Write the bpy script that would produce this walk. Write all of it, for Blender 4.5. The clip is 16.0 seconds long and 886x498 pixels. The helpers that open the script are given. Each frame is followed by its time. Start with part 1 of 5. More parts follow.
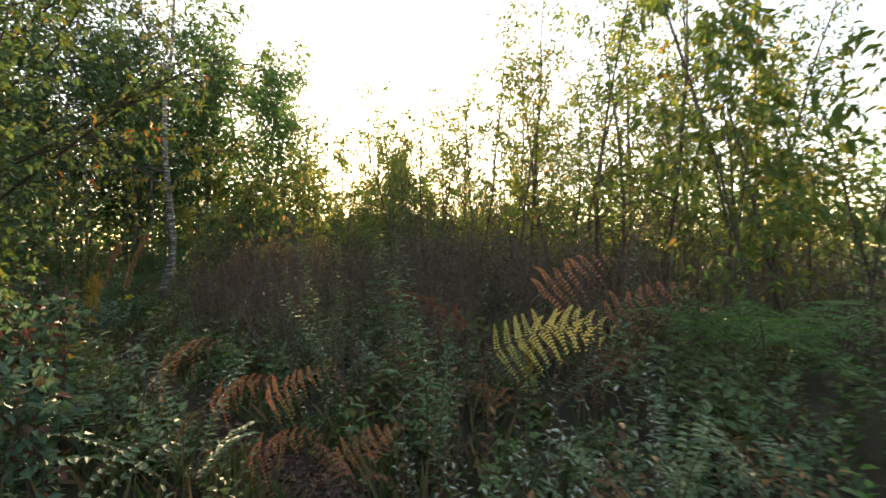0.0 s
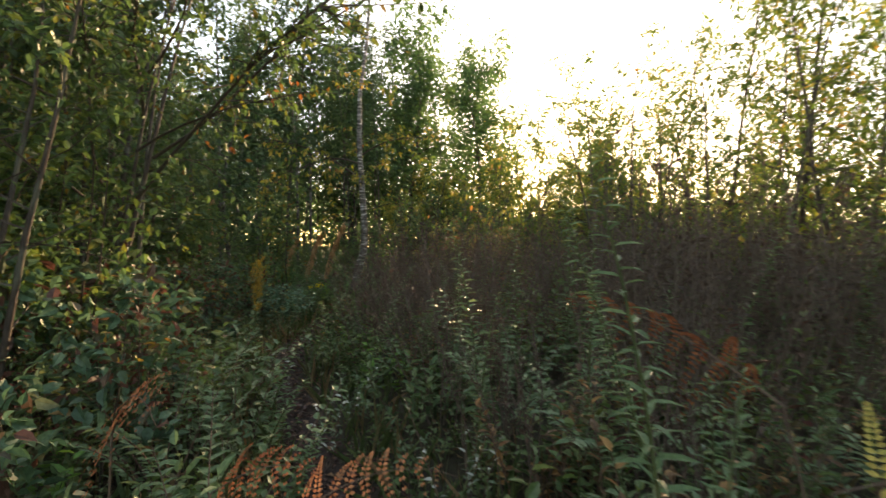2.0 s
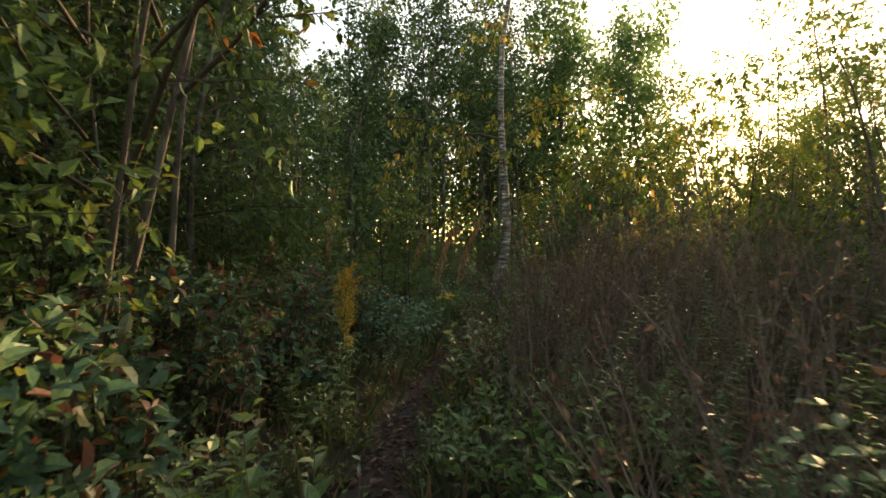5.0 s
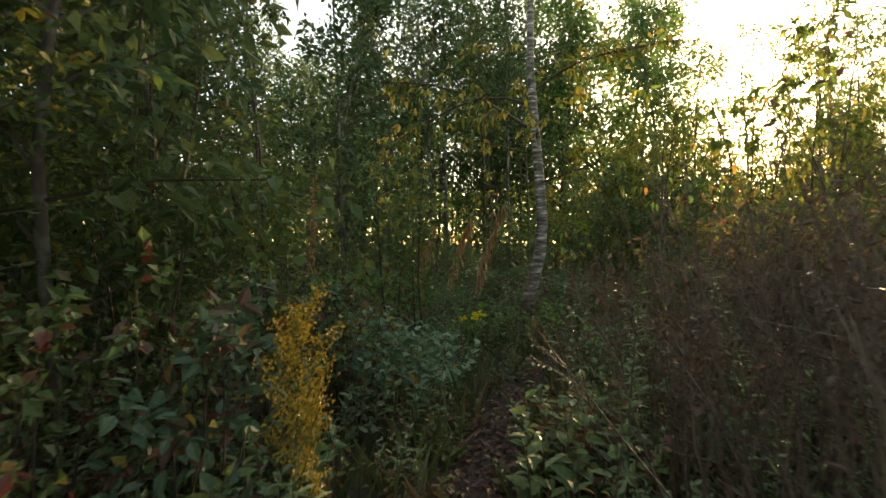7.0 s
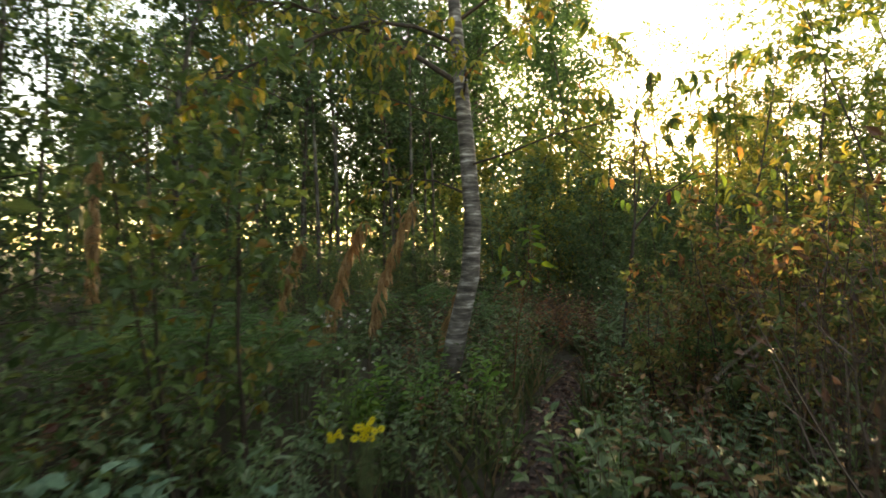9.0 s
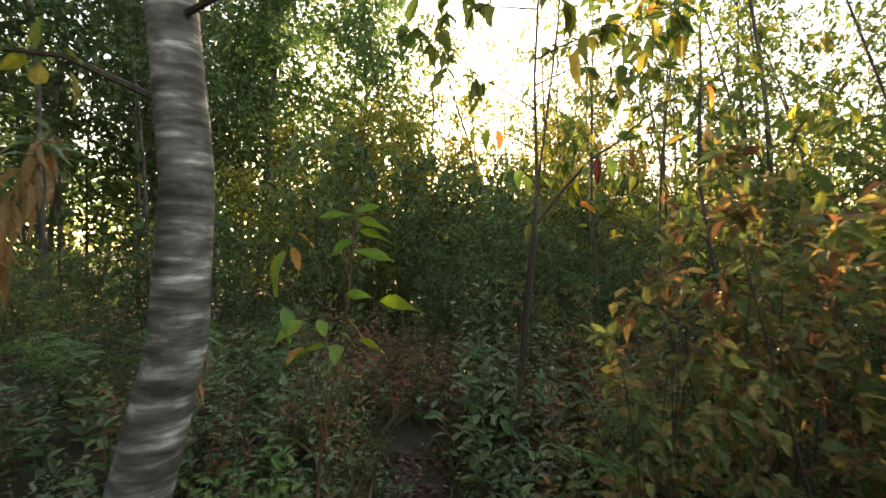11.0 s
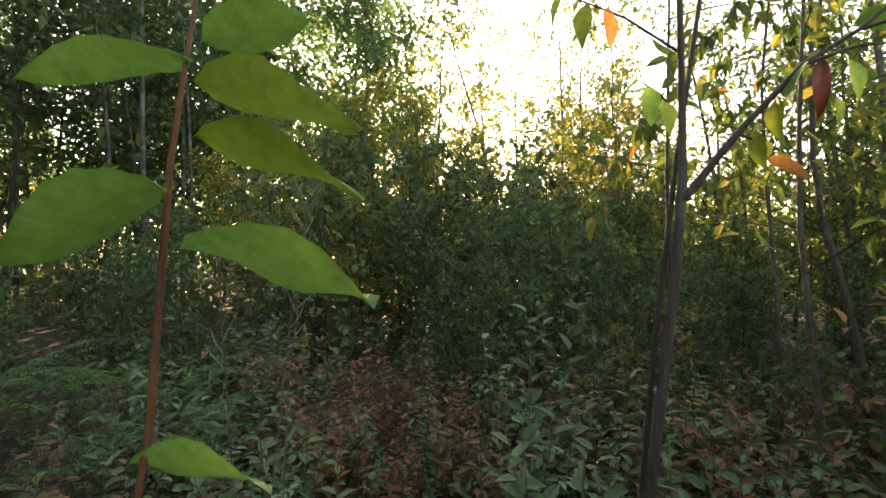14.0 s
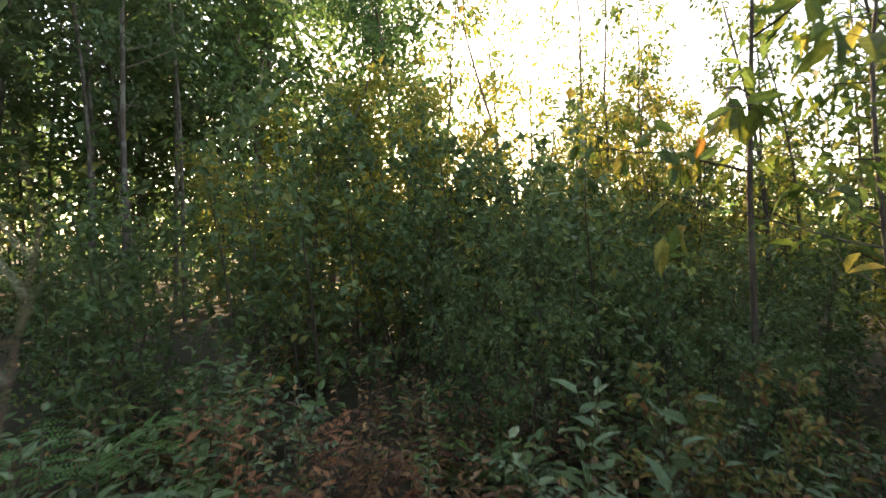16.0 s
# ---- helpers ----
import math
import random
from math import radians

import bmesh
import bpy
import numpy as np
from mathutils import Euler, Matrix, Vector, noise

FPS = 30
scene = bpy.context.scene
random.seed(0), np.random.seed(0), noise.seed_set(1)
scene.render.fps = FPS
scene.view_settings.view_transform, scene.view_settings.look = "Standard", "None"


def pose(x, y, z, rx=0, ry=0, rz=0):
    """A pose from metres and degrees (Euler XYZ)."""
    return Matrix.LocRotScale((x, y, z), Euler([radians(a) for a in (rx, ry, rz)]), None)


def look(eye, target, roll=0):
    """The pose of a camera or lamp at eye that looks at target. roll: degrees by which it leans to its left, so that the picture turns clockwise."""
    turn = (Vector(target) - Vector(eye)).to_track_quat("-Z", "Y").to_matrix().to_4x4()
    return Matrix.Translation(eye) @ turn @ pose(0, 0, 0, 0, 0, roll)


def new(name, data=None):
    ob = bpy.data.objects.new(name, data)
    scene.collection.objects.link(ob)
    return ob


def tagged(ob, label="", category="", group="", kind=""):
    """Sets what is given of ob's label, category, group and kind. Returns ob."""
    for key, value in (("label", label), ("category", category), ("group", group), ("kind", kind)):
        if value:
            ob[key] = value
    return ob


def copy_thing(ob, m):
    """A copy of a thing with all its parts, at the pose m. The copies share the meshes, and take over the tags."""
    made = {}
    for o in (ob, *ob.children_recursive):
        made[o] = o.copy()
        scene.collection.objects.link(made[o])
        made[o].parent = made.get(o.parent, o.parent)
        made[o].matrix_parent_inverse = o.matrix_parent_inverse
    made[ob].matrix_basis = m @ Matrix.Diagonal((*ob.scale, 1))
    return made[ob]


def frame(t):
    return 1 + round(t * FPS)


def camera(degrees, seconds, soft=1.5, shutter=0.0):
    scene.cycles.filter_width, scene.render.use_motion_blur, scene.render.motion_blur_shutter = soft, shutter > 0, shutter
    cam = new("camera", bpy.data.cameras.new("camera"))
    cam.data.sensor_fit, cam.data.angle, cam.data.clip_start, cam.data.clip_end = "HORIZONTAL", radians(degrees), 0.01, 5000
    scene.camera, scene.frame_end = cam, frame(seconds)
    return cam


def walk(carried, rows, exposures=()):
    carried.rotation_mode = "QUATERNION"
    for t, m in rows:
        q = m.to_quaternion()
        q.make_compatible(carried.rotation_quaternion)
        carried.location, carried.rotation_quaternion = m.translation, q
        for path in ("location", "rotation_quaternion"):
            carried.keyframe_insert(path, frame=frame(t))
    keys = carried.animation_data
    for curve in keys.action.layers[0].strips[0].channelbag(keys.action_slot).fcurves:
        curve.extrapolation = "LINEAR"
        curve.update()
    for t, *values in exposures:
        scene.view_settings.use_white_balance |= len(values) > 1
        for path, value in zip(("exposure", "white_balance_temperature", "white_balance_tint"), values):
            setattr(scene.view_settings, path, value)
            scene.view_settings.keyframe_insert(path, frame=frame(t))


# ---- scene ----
cam = camera(85.2, 16.0, soft=1.5, shutter=0.35)

# seconds, x, y, z, yaw, pitch, roll
PATH = [
    (0.0, 0.034, -0.033, 1.471, 0.84, 0.05, 0.19),
    (0.5, -0.074, 0.344, 1.433, 5.37, -0.18, -0.01),
    (1.0, -0.091, 0.789, 1.408, 9.26, -0.16, -0.07),
    (1.5, -0.049, 1.279, 1.327, 15.66, -0.29, -0.30),
    (2.0, -0.128, 1.633, 1.340, 24.31, -0.16, -0.83),
    (2.5, -0.303, 1.887, 1.329, 30.42, -0.18, -0.91),
    (3.0, -0.443, 2.182, 1.316, 33.67, -0.27, -0.91),
    (3.5, -0.680, 2.672, 1.384, 36.94, -0.45, -0.93),
    (4.0, -0.916, 2.999, 1.359, 39.20, -0.42, -1.29),
    (4.5, -1.310, 3.326, 1.395, 39.57, -0.49, -1.39),
    (5.0, -1.658, 3.652, 1.356, 40.06, -0.73, -1.11),
    (5.2, -1.812, 3.812, 1.361, 40.61, -0.73, -1.00),
    (6.2, -2.642, 4.574, 1.347, 40.23, -0.56, -0.35),
    (7.3, -3.490, 5.316, 1.318, 39.16, -0.62, 0.36),
    (7.5, -3.655, 5.523, 1.331, 38.92, -0.63, 0.36),
    (8.0, -4.150, 6.129, 1.349, 36.02, -0.81, 0.47),
    (8.5, -4.504, 6.682, 1.351, 32.13, -0.60, 0.58),
    (9.0, -4.743, 7.279, 1.465, 27.63, -0.35, 0.70),
    (9.5, -5.085, 7.958, 1.519, 19.07, -0.64, 0.52),
    (10.0, -5.336, 8.613, 1.523, 10.47, -0.60, 0.73),
    (10.2, -5.397, 8.914, 1.515, 8.60, -0.65, 0.82),
    (11.2, -5.642, 10.048, 1.483, 4.89, -0.09, 0.34),
    (12.3, -5.754, 10.902, 1.474, 4.41, 0.47, 0.07),
    (12.5, -5.736, 10.965, 1.479, 4.48, 0.55, 0.09),
    (13.0, -5.707, 11.065, 1.470, 4.63, 0.61, -0.05),
    (13.5, -5.770, 11.123, 1.457, 4.82, 0.42, -0.24),
    (14.0, -5.866, 11.276, 1.467, 5.38, 0.30, -0.09),
    (14.5, -5.914, 11.341, 1.474, 5.82, 0.34, -0.07),
    (15.0, -5.920, 11.431, 1.495, 5.99, 0.16, -0.07),
    (15.5, -5.901, 11.768, 1.539, 6.26, -0.27, -0.08),
    (16.0, -5.934, 12.171, 1.649, 6.66, -0.17, -0.22),
]
walk(cam, [(t, pose(x, y, z, 90 + p, r, w)) for t, x, y, z, w, p, r in PATH], exposures=[(0, 1.98, 9300, 19), (2, 1.98, 10200, 19), (5.0, 1.85, 12000, 17), (7.5, 2.2, 12100, 17), (9.0, 2.38, 12000, 18), (12.5, 2.68, 10600, 22), (16, 2.72, 9600, 22)])

# ---- daylight: a low warm sun ahead, behind the thickets ----
SUN_YAW, SUN_UP = 8.0, 15.0
world = bpy.data.worlds.new("world")
scene.world = world
world.use_nodes = True
sky = world.node_tree.nodes.new("ShaderNodeTexSky")
sky.sky_type, sky.sun_disc = "NISHITA", False
sky.sun_elevation, sky.sun_rotation = radians(SUN_UP), radians(-SUN_YAW)
sky.air_density, sky.dust_density, sky.ozone_density = 1.0, 0.4, 1.0
back = world.node_tree.nodes["Background"]
back.inputs["Strength"].default_value = 0.15
world.node_tree.links.new(sky.outputs[0], back.inputs["Color"])
sun = new("sun", bpy.data.lights.new("sun", "SUN"))
sun.data.energy, sun.data.angle, sun.data.color = 4.2, radians(0.6), (1.0, 0.84, 0.62)
s_az, s_el = radians(SUN_YAW), radians(SUN_UP)
toward = Vector((-math.sin(s_az) * math.cos(s_el), math.cos(s_az) * math.cos(s_el), math.sin(s_el)))
sun.matrix_world = look(toward * 60, (0, 0, 0))


# ---- materials ----
def nodes_of(name):
    m = bpy.data.materials.new(name)
    m.use_nodes = True
    t = m.node_tree
    t.nodes.clear()
    return m, t, t.nodes.new, t.links.new


def ramp_node(node, stops):
    r = node("ShaderNodeValToRGB")
    e = r.color_ramp.elements
    while len(e) < len(stops):
        e.new(0.5)
    for k, (p, c) in enumerate(stops):
        e[k].position = p
        e[k].color = (*c, 1)
    return r


def leaf_mat(name, stops, glow=0.38, rough=0.5, shift=0.35, spots=0.25, veins=False):
    """Leaf: colour per leaf from a ramp, shifted per plant, blotched by fine noise; part of the light passes through."""
    m, t, node, link = nodes_of(name)
    geo, info = node("ShaderNodeNewGeometry"), node("ShaderNodeObjectInfo")
    add = node("ShaderNodeMath")
    add.operation = "MULTIPLY_ADD"
    add.inputs[1].default_value, add.inputs[2].default_value = shift, 0.0
    link(info.outputs["Random"], add.inputs[0])
    mix = node("ShaderNodeMath")
    mix.operation = "MULTIPLY_ADD"
    mix.inputs[1].default_value = 1 - shift
    link(geo.outputs["Random Per Island"], mix.inputs[0])
    link(add.outputs[0], mix.inputs[2])
    ramp = ramp_node(node, stops)
    link(mix.outputs[0], ramp.inputs[0])
    tex = node("ShaderNodeTexNoise")
    tex.inputs["Scale"].default_value, tex.inputs["Detail"].default_value = 60, 4
    co = node("ShaderNodeTexCoord")
    link(co.outputs["Object"], tex.inputs["Vector"])
    hsv = node("ShaderNodeHueSaturation")
    val = node("ShaderNodeMapRange")
    val.inputs[1].default_value, val.inputs[2].default_value = 0.3, 0.7
    val.inputs[3].default_value, val.inputs[4].default_value = 1 - spots, 1 + spots
    link(tex.outputs["Fac"], val.inputs[0])
    link(val.outputs[0], hsv.inputs["Value"])
    link(ramp.outputs[0], hsv.inputs["Color"])
    blade = hsv.outputs[0]
    if veins:
        def calc(op, a, b=0.0, c=0.0):
            k = node("ShaderNodeMath")
            k.operation = op
            for i, v in enumerate((a, b, c)):
                if isinstance(v, float):
                    k.inputs[i].default_value = v
                else:
                    link(v, k.inputs[i])
            return k.outputs[0]
        sep = node("ShaderNodeSeparateXYZ")
        link(co.outputs["Object"], sep.inputs[0])
        off = calc("ABSOLUTE", sep.outputs["Y"])
        rows = calc("SINE", calc("MULTIPLY", calc("MULTIPLY_ADD", off, -0.9, sep.outputs["X"]), 420.0))
        rib = calc("LESS_THAN", off, 0.0012)
        line = calc("MAXIMUM", calc("GREATER_THAN", rows, 0.9), rib)
        pale = node("ShaderNodeMixRGB")
        pale.blend_type = "ADD"
        pale.inputs[2].default_value = (0.018, 0.022, 0.008, 1)
        link(line, pale.inputs[0])
        link(blade, pale.inputs[1])
        blade = pale.outputs[0]
    bsdf, tr, out = node("ShaderNodeBsdfPrincipled"), node("ShaderNodeBsdfTranslucent"), node("ShaderNodeOutputMaterial")
    bsdf.inputs["Roughness"].default_value = rough
    bsdf.inputs["Specular IOR Level"].default_value = 0.42
    link(blade, bsdf.inputs["Base Color"])
    warm = node("ShaderNodeHueSaturation")
    warm.inputs["Hue"].default_value, warm.inputs["Saturation"].default_value, warm.inputs["Value"].default_value = 0.488, 1.0, 1.05
    link(blade, warm.inputs["Color"])
    link(warm.outputs[0], tr.inputs["Color"])
    ms = node("ShaderNodeMixShader")
    ms.inputs[0].default_value = glow
    link(bsdf.outputs[0], ms.inputs[1])
    link(tr.outputs[0], ms.inputs[2])
    link(ms.outputs[0], out.inputs["Surface"])
    return m


def bark_mat(name, stops, scale=(40, 40, 8), bump=0.5, rough=0.85, lichen=None):
    m, t, node, link = nodes_of(name)
    co, mp, tex = node("ShaderNodeTexCoord"), node("ShaderNodeMapping"), node("ShaderNodeTexNoise")
    mp.inputs["Scale"].default_value = scale
    tex.inputs["Scale"].default_value, tex.inputs["Detail"].default_value, tex.inputs["Roughness"].default_value = 1.0, 6, 0.65
    link(co.outputs["Object"], mp.inputs[0])
    link(mp.outputs[0], tex.inputs["Vector"])
    ramp = ramp_node(node, stops)
    link(tex.outputs["Fac"], ramp.inputs[0])
    bsdf, out, bp = node("ShaderNodeBsdfPrincipled"), node("ShaderNodeOutputMaterial"), node("ShaderNodeBump")
    bsdf.inputs["Roughness"].default_value = rough
    bp.inputs["Strength"].default_value, bp.inputs["Distance"].default_value = bump, 0.006
    link(tex.outputs["Fac"], bp.inputs["Height"])
    link(bp.outputs[0], bsdf.inputs["Normal"])
    col = ramp.outputs[0]
    if lichen:
        big = node("ShaderNodeTexNoise")
        big.inputs["Scale"].default_value, big.inputs["Detail"].default_value = 5.0, 5
        link(co.outputs["Object"], big.inputs["Vector"])
        cut = ramp_node(node, [(0.5, (0, 0, 0)), (0.6, (1, 1, 1))])
        link(big.outputs["Fac"], cut.inputs[0])
        mx = node("ShaderNodeMixRGB")
        mx.inputs[2].default_value = (*lichen, 1)
        link(cut.outputs[0], mx.inputs[0])
        link(col, mx.inputs[1])
        col = mx.outputs[0]
    link(col, bsdf.inputs["Base Color"])
    link(bsdf.outputs[0], out.inputs["Surface"])
    return m


G1, G2, G3 = (0.034, 0.080, 0.026), (0.085, 0.165, 0.055), (0.13, 0.21, 0.05)
BLUE, YEL, ORA, RED = (0.135, 0.205, 0.085), (0.42, 0.36, 0.08), (0.34, 0.13, 0.03), (0.15, 0.035, 0.025)
BRN, TAN = (0.11, 0.060, 0.035), (0.26, 0.17, 0.09)
M_FORB = leaf_mat("forb_leaf", [(0, (0.022, 0.05, 0.018)), (0.4, G2), (0.62, BLUE), (0.76, (0.19, 0.27, 0.12)), (0.84, G3), (0.92, BRN), (1, (0.26, 0.19, 0.06))], glow=0.28)
M_FORB2 = leaf_mat("pale_forb_leaf", [(0, (0.07, 0.13, 0.06)), (0.5, (0.13, 0.215, 0.11)), (0.85, (0.19, 0.27, 0.145)), (1, (0.27, 0.32, 0.18))], glow=0.28, rough=0.6)
M_FORB3 = leaf_mat("turning_forb_leaf", [(0, G2), (0.4, G3), (0.6, (0.14, 0.10, 0.04)), (0.75, BRN), (0.86, RED), (0.95, (0.33, 0.26, 0.04))], glow=0.3)
M_SHRUB = leaf_mat("shrub_leaf", [(0, G1), (0.5, G2), (0.72, G3), (0.86, (0.16, 0.16, 0.03)), (0.95, ORA), (1, RED)], shift=0.25)
M_THICK = leaf_mat("thicket_leaf", [(0, (0.035, 0.075, 0.028)), (0.35, (0.06, 0.12, 0.045)), (0.7, (0.10, 0.18, 0.07)), (0.86, (0.16, 0.23, 0.07)), (0.94, (0.24, 0.20, 0.05)), (1, BRN)], shift=0.3)
M_WITHER = leaf_mat("withered_plant_leaf", [(0, (0.07, 0.04, 0.025)), (0.35, (0.17, 0.10, 0.055)), (0.65, (0.30, 0.17, 0.075)), (0.85, (0.42, 0.23, 0.085)), (1, (0.16, 0.18, 0.06))], shift=0.35)
M_REDSH = leaf_mat("red_shrub_leaf", [(0, G1), (0.35, G2), (0.6, BLUE), (0.74, (0.10, 0.06, 0.035)), (0.88, RED), (0.95, (0.28, 0.22, 0.04))], shift=0.15)
M_NEAR = leaf_mat("broad_shrub_leaf", [(0, (0.03, 0.07, 0.04)), (0.3, (0.07, 0.16, 0.09)), (0.65, (0.11, 0.20, 0.12)), (0.8, (0.10, 0.05, 0.035)), (0.9, (0.16, 0.06, 0.035)), (0.97, (0.42, 0.34, 0.06))], glow=0.3, shift=0.1)
M_SAP = leaf_mat("sapling_leaf", [(0, G2), (0.5, (0.09, 0.16, 0.035)), (0.8, (0.16, 0.20, 0.04)), (0.93, YEL), (0.99, ORA)], glow=0.58, shift=0.2)
M_BIRCHL = leaf_mat("birch_leaf", [(0, G2), (0.4, (0.10, 0.17, 0.03)), (0.65, (0.26, 0.25, 0.03)), (0.85, YEL), (0.97, ORA)], glow=0.5, shift=0.1)
M_TREE = leaf_mat("tree_leaf", [(0, (0.04, 0.10, 0.035)), (0.5, (0.065, 0.15, 0.055)), (0.85, (0.10, 0.19, 0.06)), (1, (0.17, 0.22, 0.06))], glow=0.6)
M_YTREE = leaf_mat("yellow_tree_leaf", [(0, G3), (0.4, (0.16, 0.20, 0.04)), (0.75, (0.34, 0.31, 0.06)), (0.95, YEL)], glow=0.55)
M_DARK = leaf_mat("shade_leaf", [(0, (0.04, 0.085, 0.04)), (0.6, (0.065, 0.13, 0.05)), (1, (0.12, 0.17, 0.06))], glow=0.4)
M_RUST = leaf_mat("rust_frond", [(0, (0.20, 0.07, 0.035)), (0.5, (0.32, 0.13, 0.06)), (1, (0.40, 0.20, 0.10))], glow=0.3, shift=0.5, rough=0.8)
M_GOLD = leaf_mat("yellow_frond", [(0, (0.52, 0.38, 0.10)), (0.5, (0.62, 0.51, 0.15)), (1, (0.50, 0.47, 0.12))], glow=0.3, shift=0.2, rough=0.8)
M_FERN = leaf_mat("green_frond", [(0, (0.05, 0.15, 0.045)), (0.6, (0.075, 0.21, 0.055)), (1, (0.13, 0.25, 0.06))], glow=0.4)
M_SEED = leaf_mat("dead_seedhead", [(0, (0.042, 0.028, 0.021)), (0.5, (0.088, 0.055, 0.041)), (0.85, (0.15, 0.092, 0.065)), (1, (0.24, 0.165, 0.115))], glow=0.25, shift=0.4)
M_DRY = leaf_mat("dry_leaf", [(0, (0.26, 0.14, 0.06)), (0.5, (0.42, 0.26, 0.13)), (1, (0.58, 0.40, 0.22))], glow=0.3, shift=0.2)
M_SPIKE = leaf_mat("spike_leaf", [(0, (0.09, 0.18, 0.08)), (0.6, (0.14, 0.25, 0.12)), (1, (0.22, 0.29, 0.13))], glow=0.4)
M_BLOOM = leaf_mat("goldenrod_bloom", [(0, (0.22, 0.16, 0.02)), (0.5, (0.38, 0.27, 0.03)), (1, (0.34, 0.24, 0.05))], glow=0.3, shift=0.2)
M_WHITE = leaf_mat("white_petal", [(0, (0.6, 0.58, 0.55)), (1, (0.75, 0.74, 0.7))], glow=0.3, spots=0.08)
M_YELLOW = leaf_mat("yellow_petal", [(0, (0.75, 0.6, 0.02)), (1, (0.8, 0.68, 0.04))], glow=0.3, spots=0.08)
M_LIME = leaf_mat("lime_leaf", [(0, (0.13, 0.25, 0.03)), (0.5, (0.17, 0.29, 0.035)), (0.8, (0.25, 0.31, 0.045)), (1, (0.33, 0.30, 0.05))], glow=0.42, shift=0.5, spots=0.15, veins=True)
M_BIGGREEN = leaf_mat("broad_leaf", [(0, (0.09, 0.24, 0.06)), (0.7, (0.12, 0.28, 0.05)), (1, (0.20, 0.32, 0.05))], glow=0.42, shift=0.5, spots=0.18, veins=True)
M_ORLEAF = leaf_mat("orange_leaf", [(0, (0.45, 0.2, 0.05)), (1, (0.55, 0.28, 0.06))], glow=0.5, spots=0.3, veins=True)
M_DEADLEAF = leaf_mat("withered_leaf", [(0, (0.05, 0.015, 0.012)), (1, (0.08, 0.025, 0.016))], glow=0.15)
M_SILVER = leaf_mat("silver_leaf", [(0, (0.10, 0.16, 0.09)), (0.45, (0.17, 0.24, 0.15)), (0.7, (0.36, 0.40, 0.33)), (1, (0.52, 0.54, 0.48))], glow=0.25, shift=0.1, rough=0.6)
M_AUTUMN = leaf_mat("autumn_leaf", [(0, (0.06, 0.12, 0.04)), (0.35, (0.13, 0.19, 0.06)), (0.55, (0.26, 0.25, 0.08)), (0.7, (0.34, 0.25, 0.09)), (0.82, (0.20, 0.10, 0.045)), (0.9, (0.10, 0.055, 0.03)), (1, (0.36, 0.30, 0.10))], glow=0.5, shift=0.15)
M_ROUND = leaf_mat("round_leaf", [(0, (0.07, 0.16, 0.09)), (0.5, (0.13, 0.26, 0.16)), (0.85, (0.19, 0.33, 0.21)), (0.93, (0.40, 0.33, 0.08)), (1, (0.20, 0.10, 0.05))], glow=0.3, shift=0.05)
M_GRASS = leaf_mat("grass_blade", [(0, (0.05, 0.10, 0.035)), (0.6, (0.10, 0.14, 0.05)), (0.9, TAN)], shift=0.1)
M_LITTER = leaf_mat("fallen_leaf", [(0, (0.045, 0.02, 0.015)), (0.5, (0.085, 0.038, 0.028)), (0.85, (0.14, 0.07, 0.045)), (0.96, (0.26, 0.15, 0.08))], glow=0.1, shift=0.0)
M_TWIG = bark_mat("twig_bark", [(0.35, (0.035, 0.026, 0.02)), (0.65, (0.10, 0.075, 0.055))], (60, 60, 20))
M_STEMG = bark_mat("green_stem", [(0.3, (0.05, 0.085, 0.03)), (0.7, (0.11, 0.13, 0.05))], (50, 50, 10))
M_STEMB = bark_mat("brown_stem", [(0.3, (0.08, 0.05, 0.035)), (0.7, (0.20, 0.13, 0.09))], (50, 50, 10))
M_GREYSTEM = bark_mat("grey_dead_stem", [(0.3, (0.075, 0.053, 0.042)), (0.7, (0.19, 0.14, 0.105))], (50, 50, 10))
M_REDSTEM = bark_mat("reddish_stem", [(0.3, (0.12, 0.04, 0.02)), (0.7, (0.22, 0.09, 0.04))], (50, 50, 10))
M_BARK = bark_mat("sapling_bark", [(0.3, (0.03, 0.022, 0.017)), (0.6, (0.085, 0.062, 0.048)), (0.8, (0.15, 0.12, 0.095))], (90, 90, 9), 0.8, lichen=(0.10, 0.095, 0.07))
M_TRUNK = bark_mat("trunk_bark", [(0.3, (0.03, 0.025, 0.02)), (0.6, (0.085, 0.07, 0.058)), (0.85, (0.16, 0.14, 0.12))], (14, 14, 3), 0.8, lichen=(0.13, 0.13, 0.11))


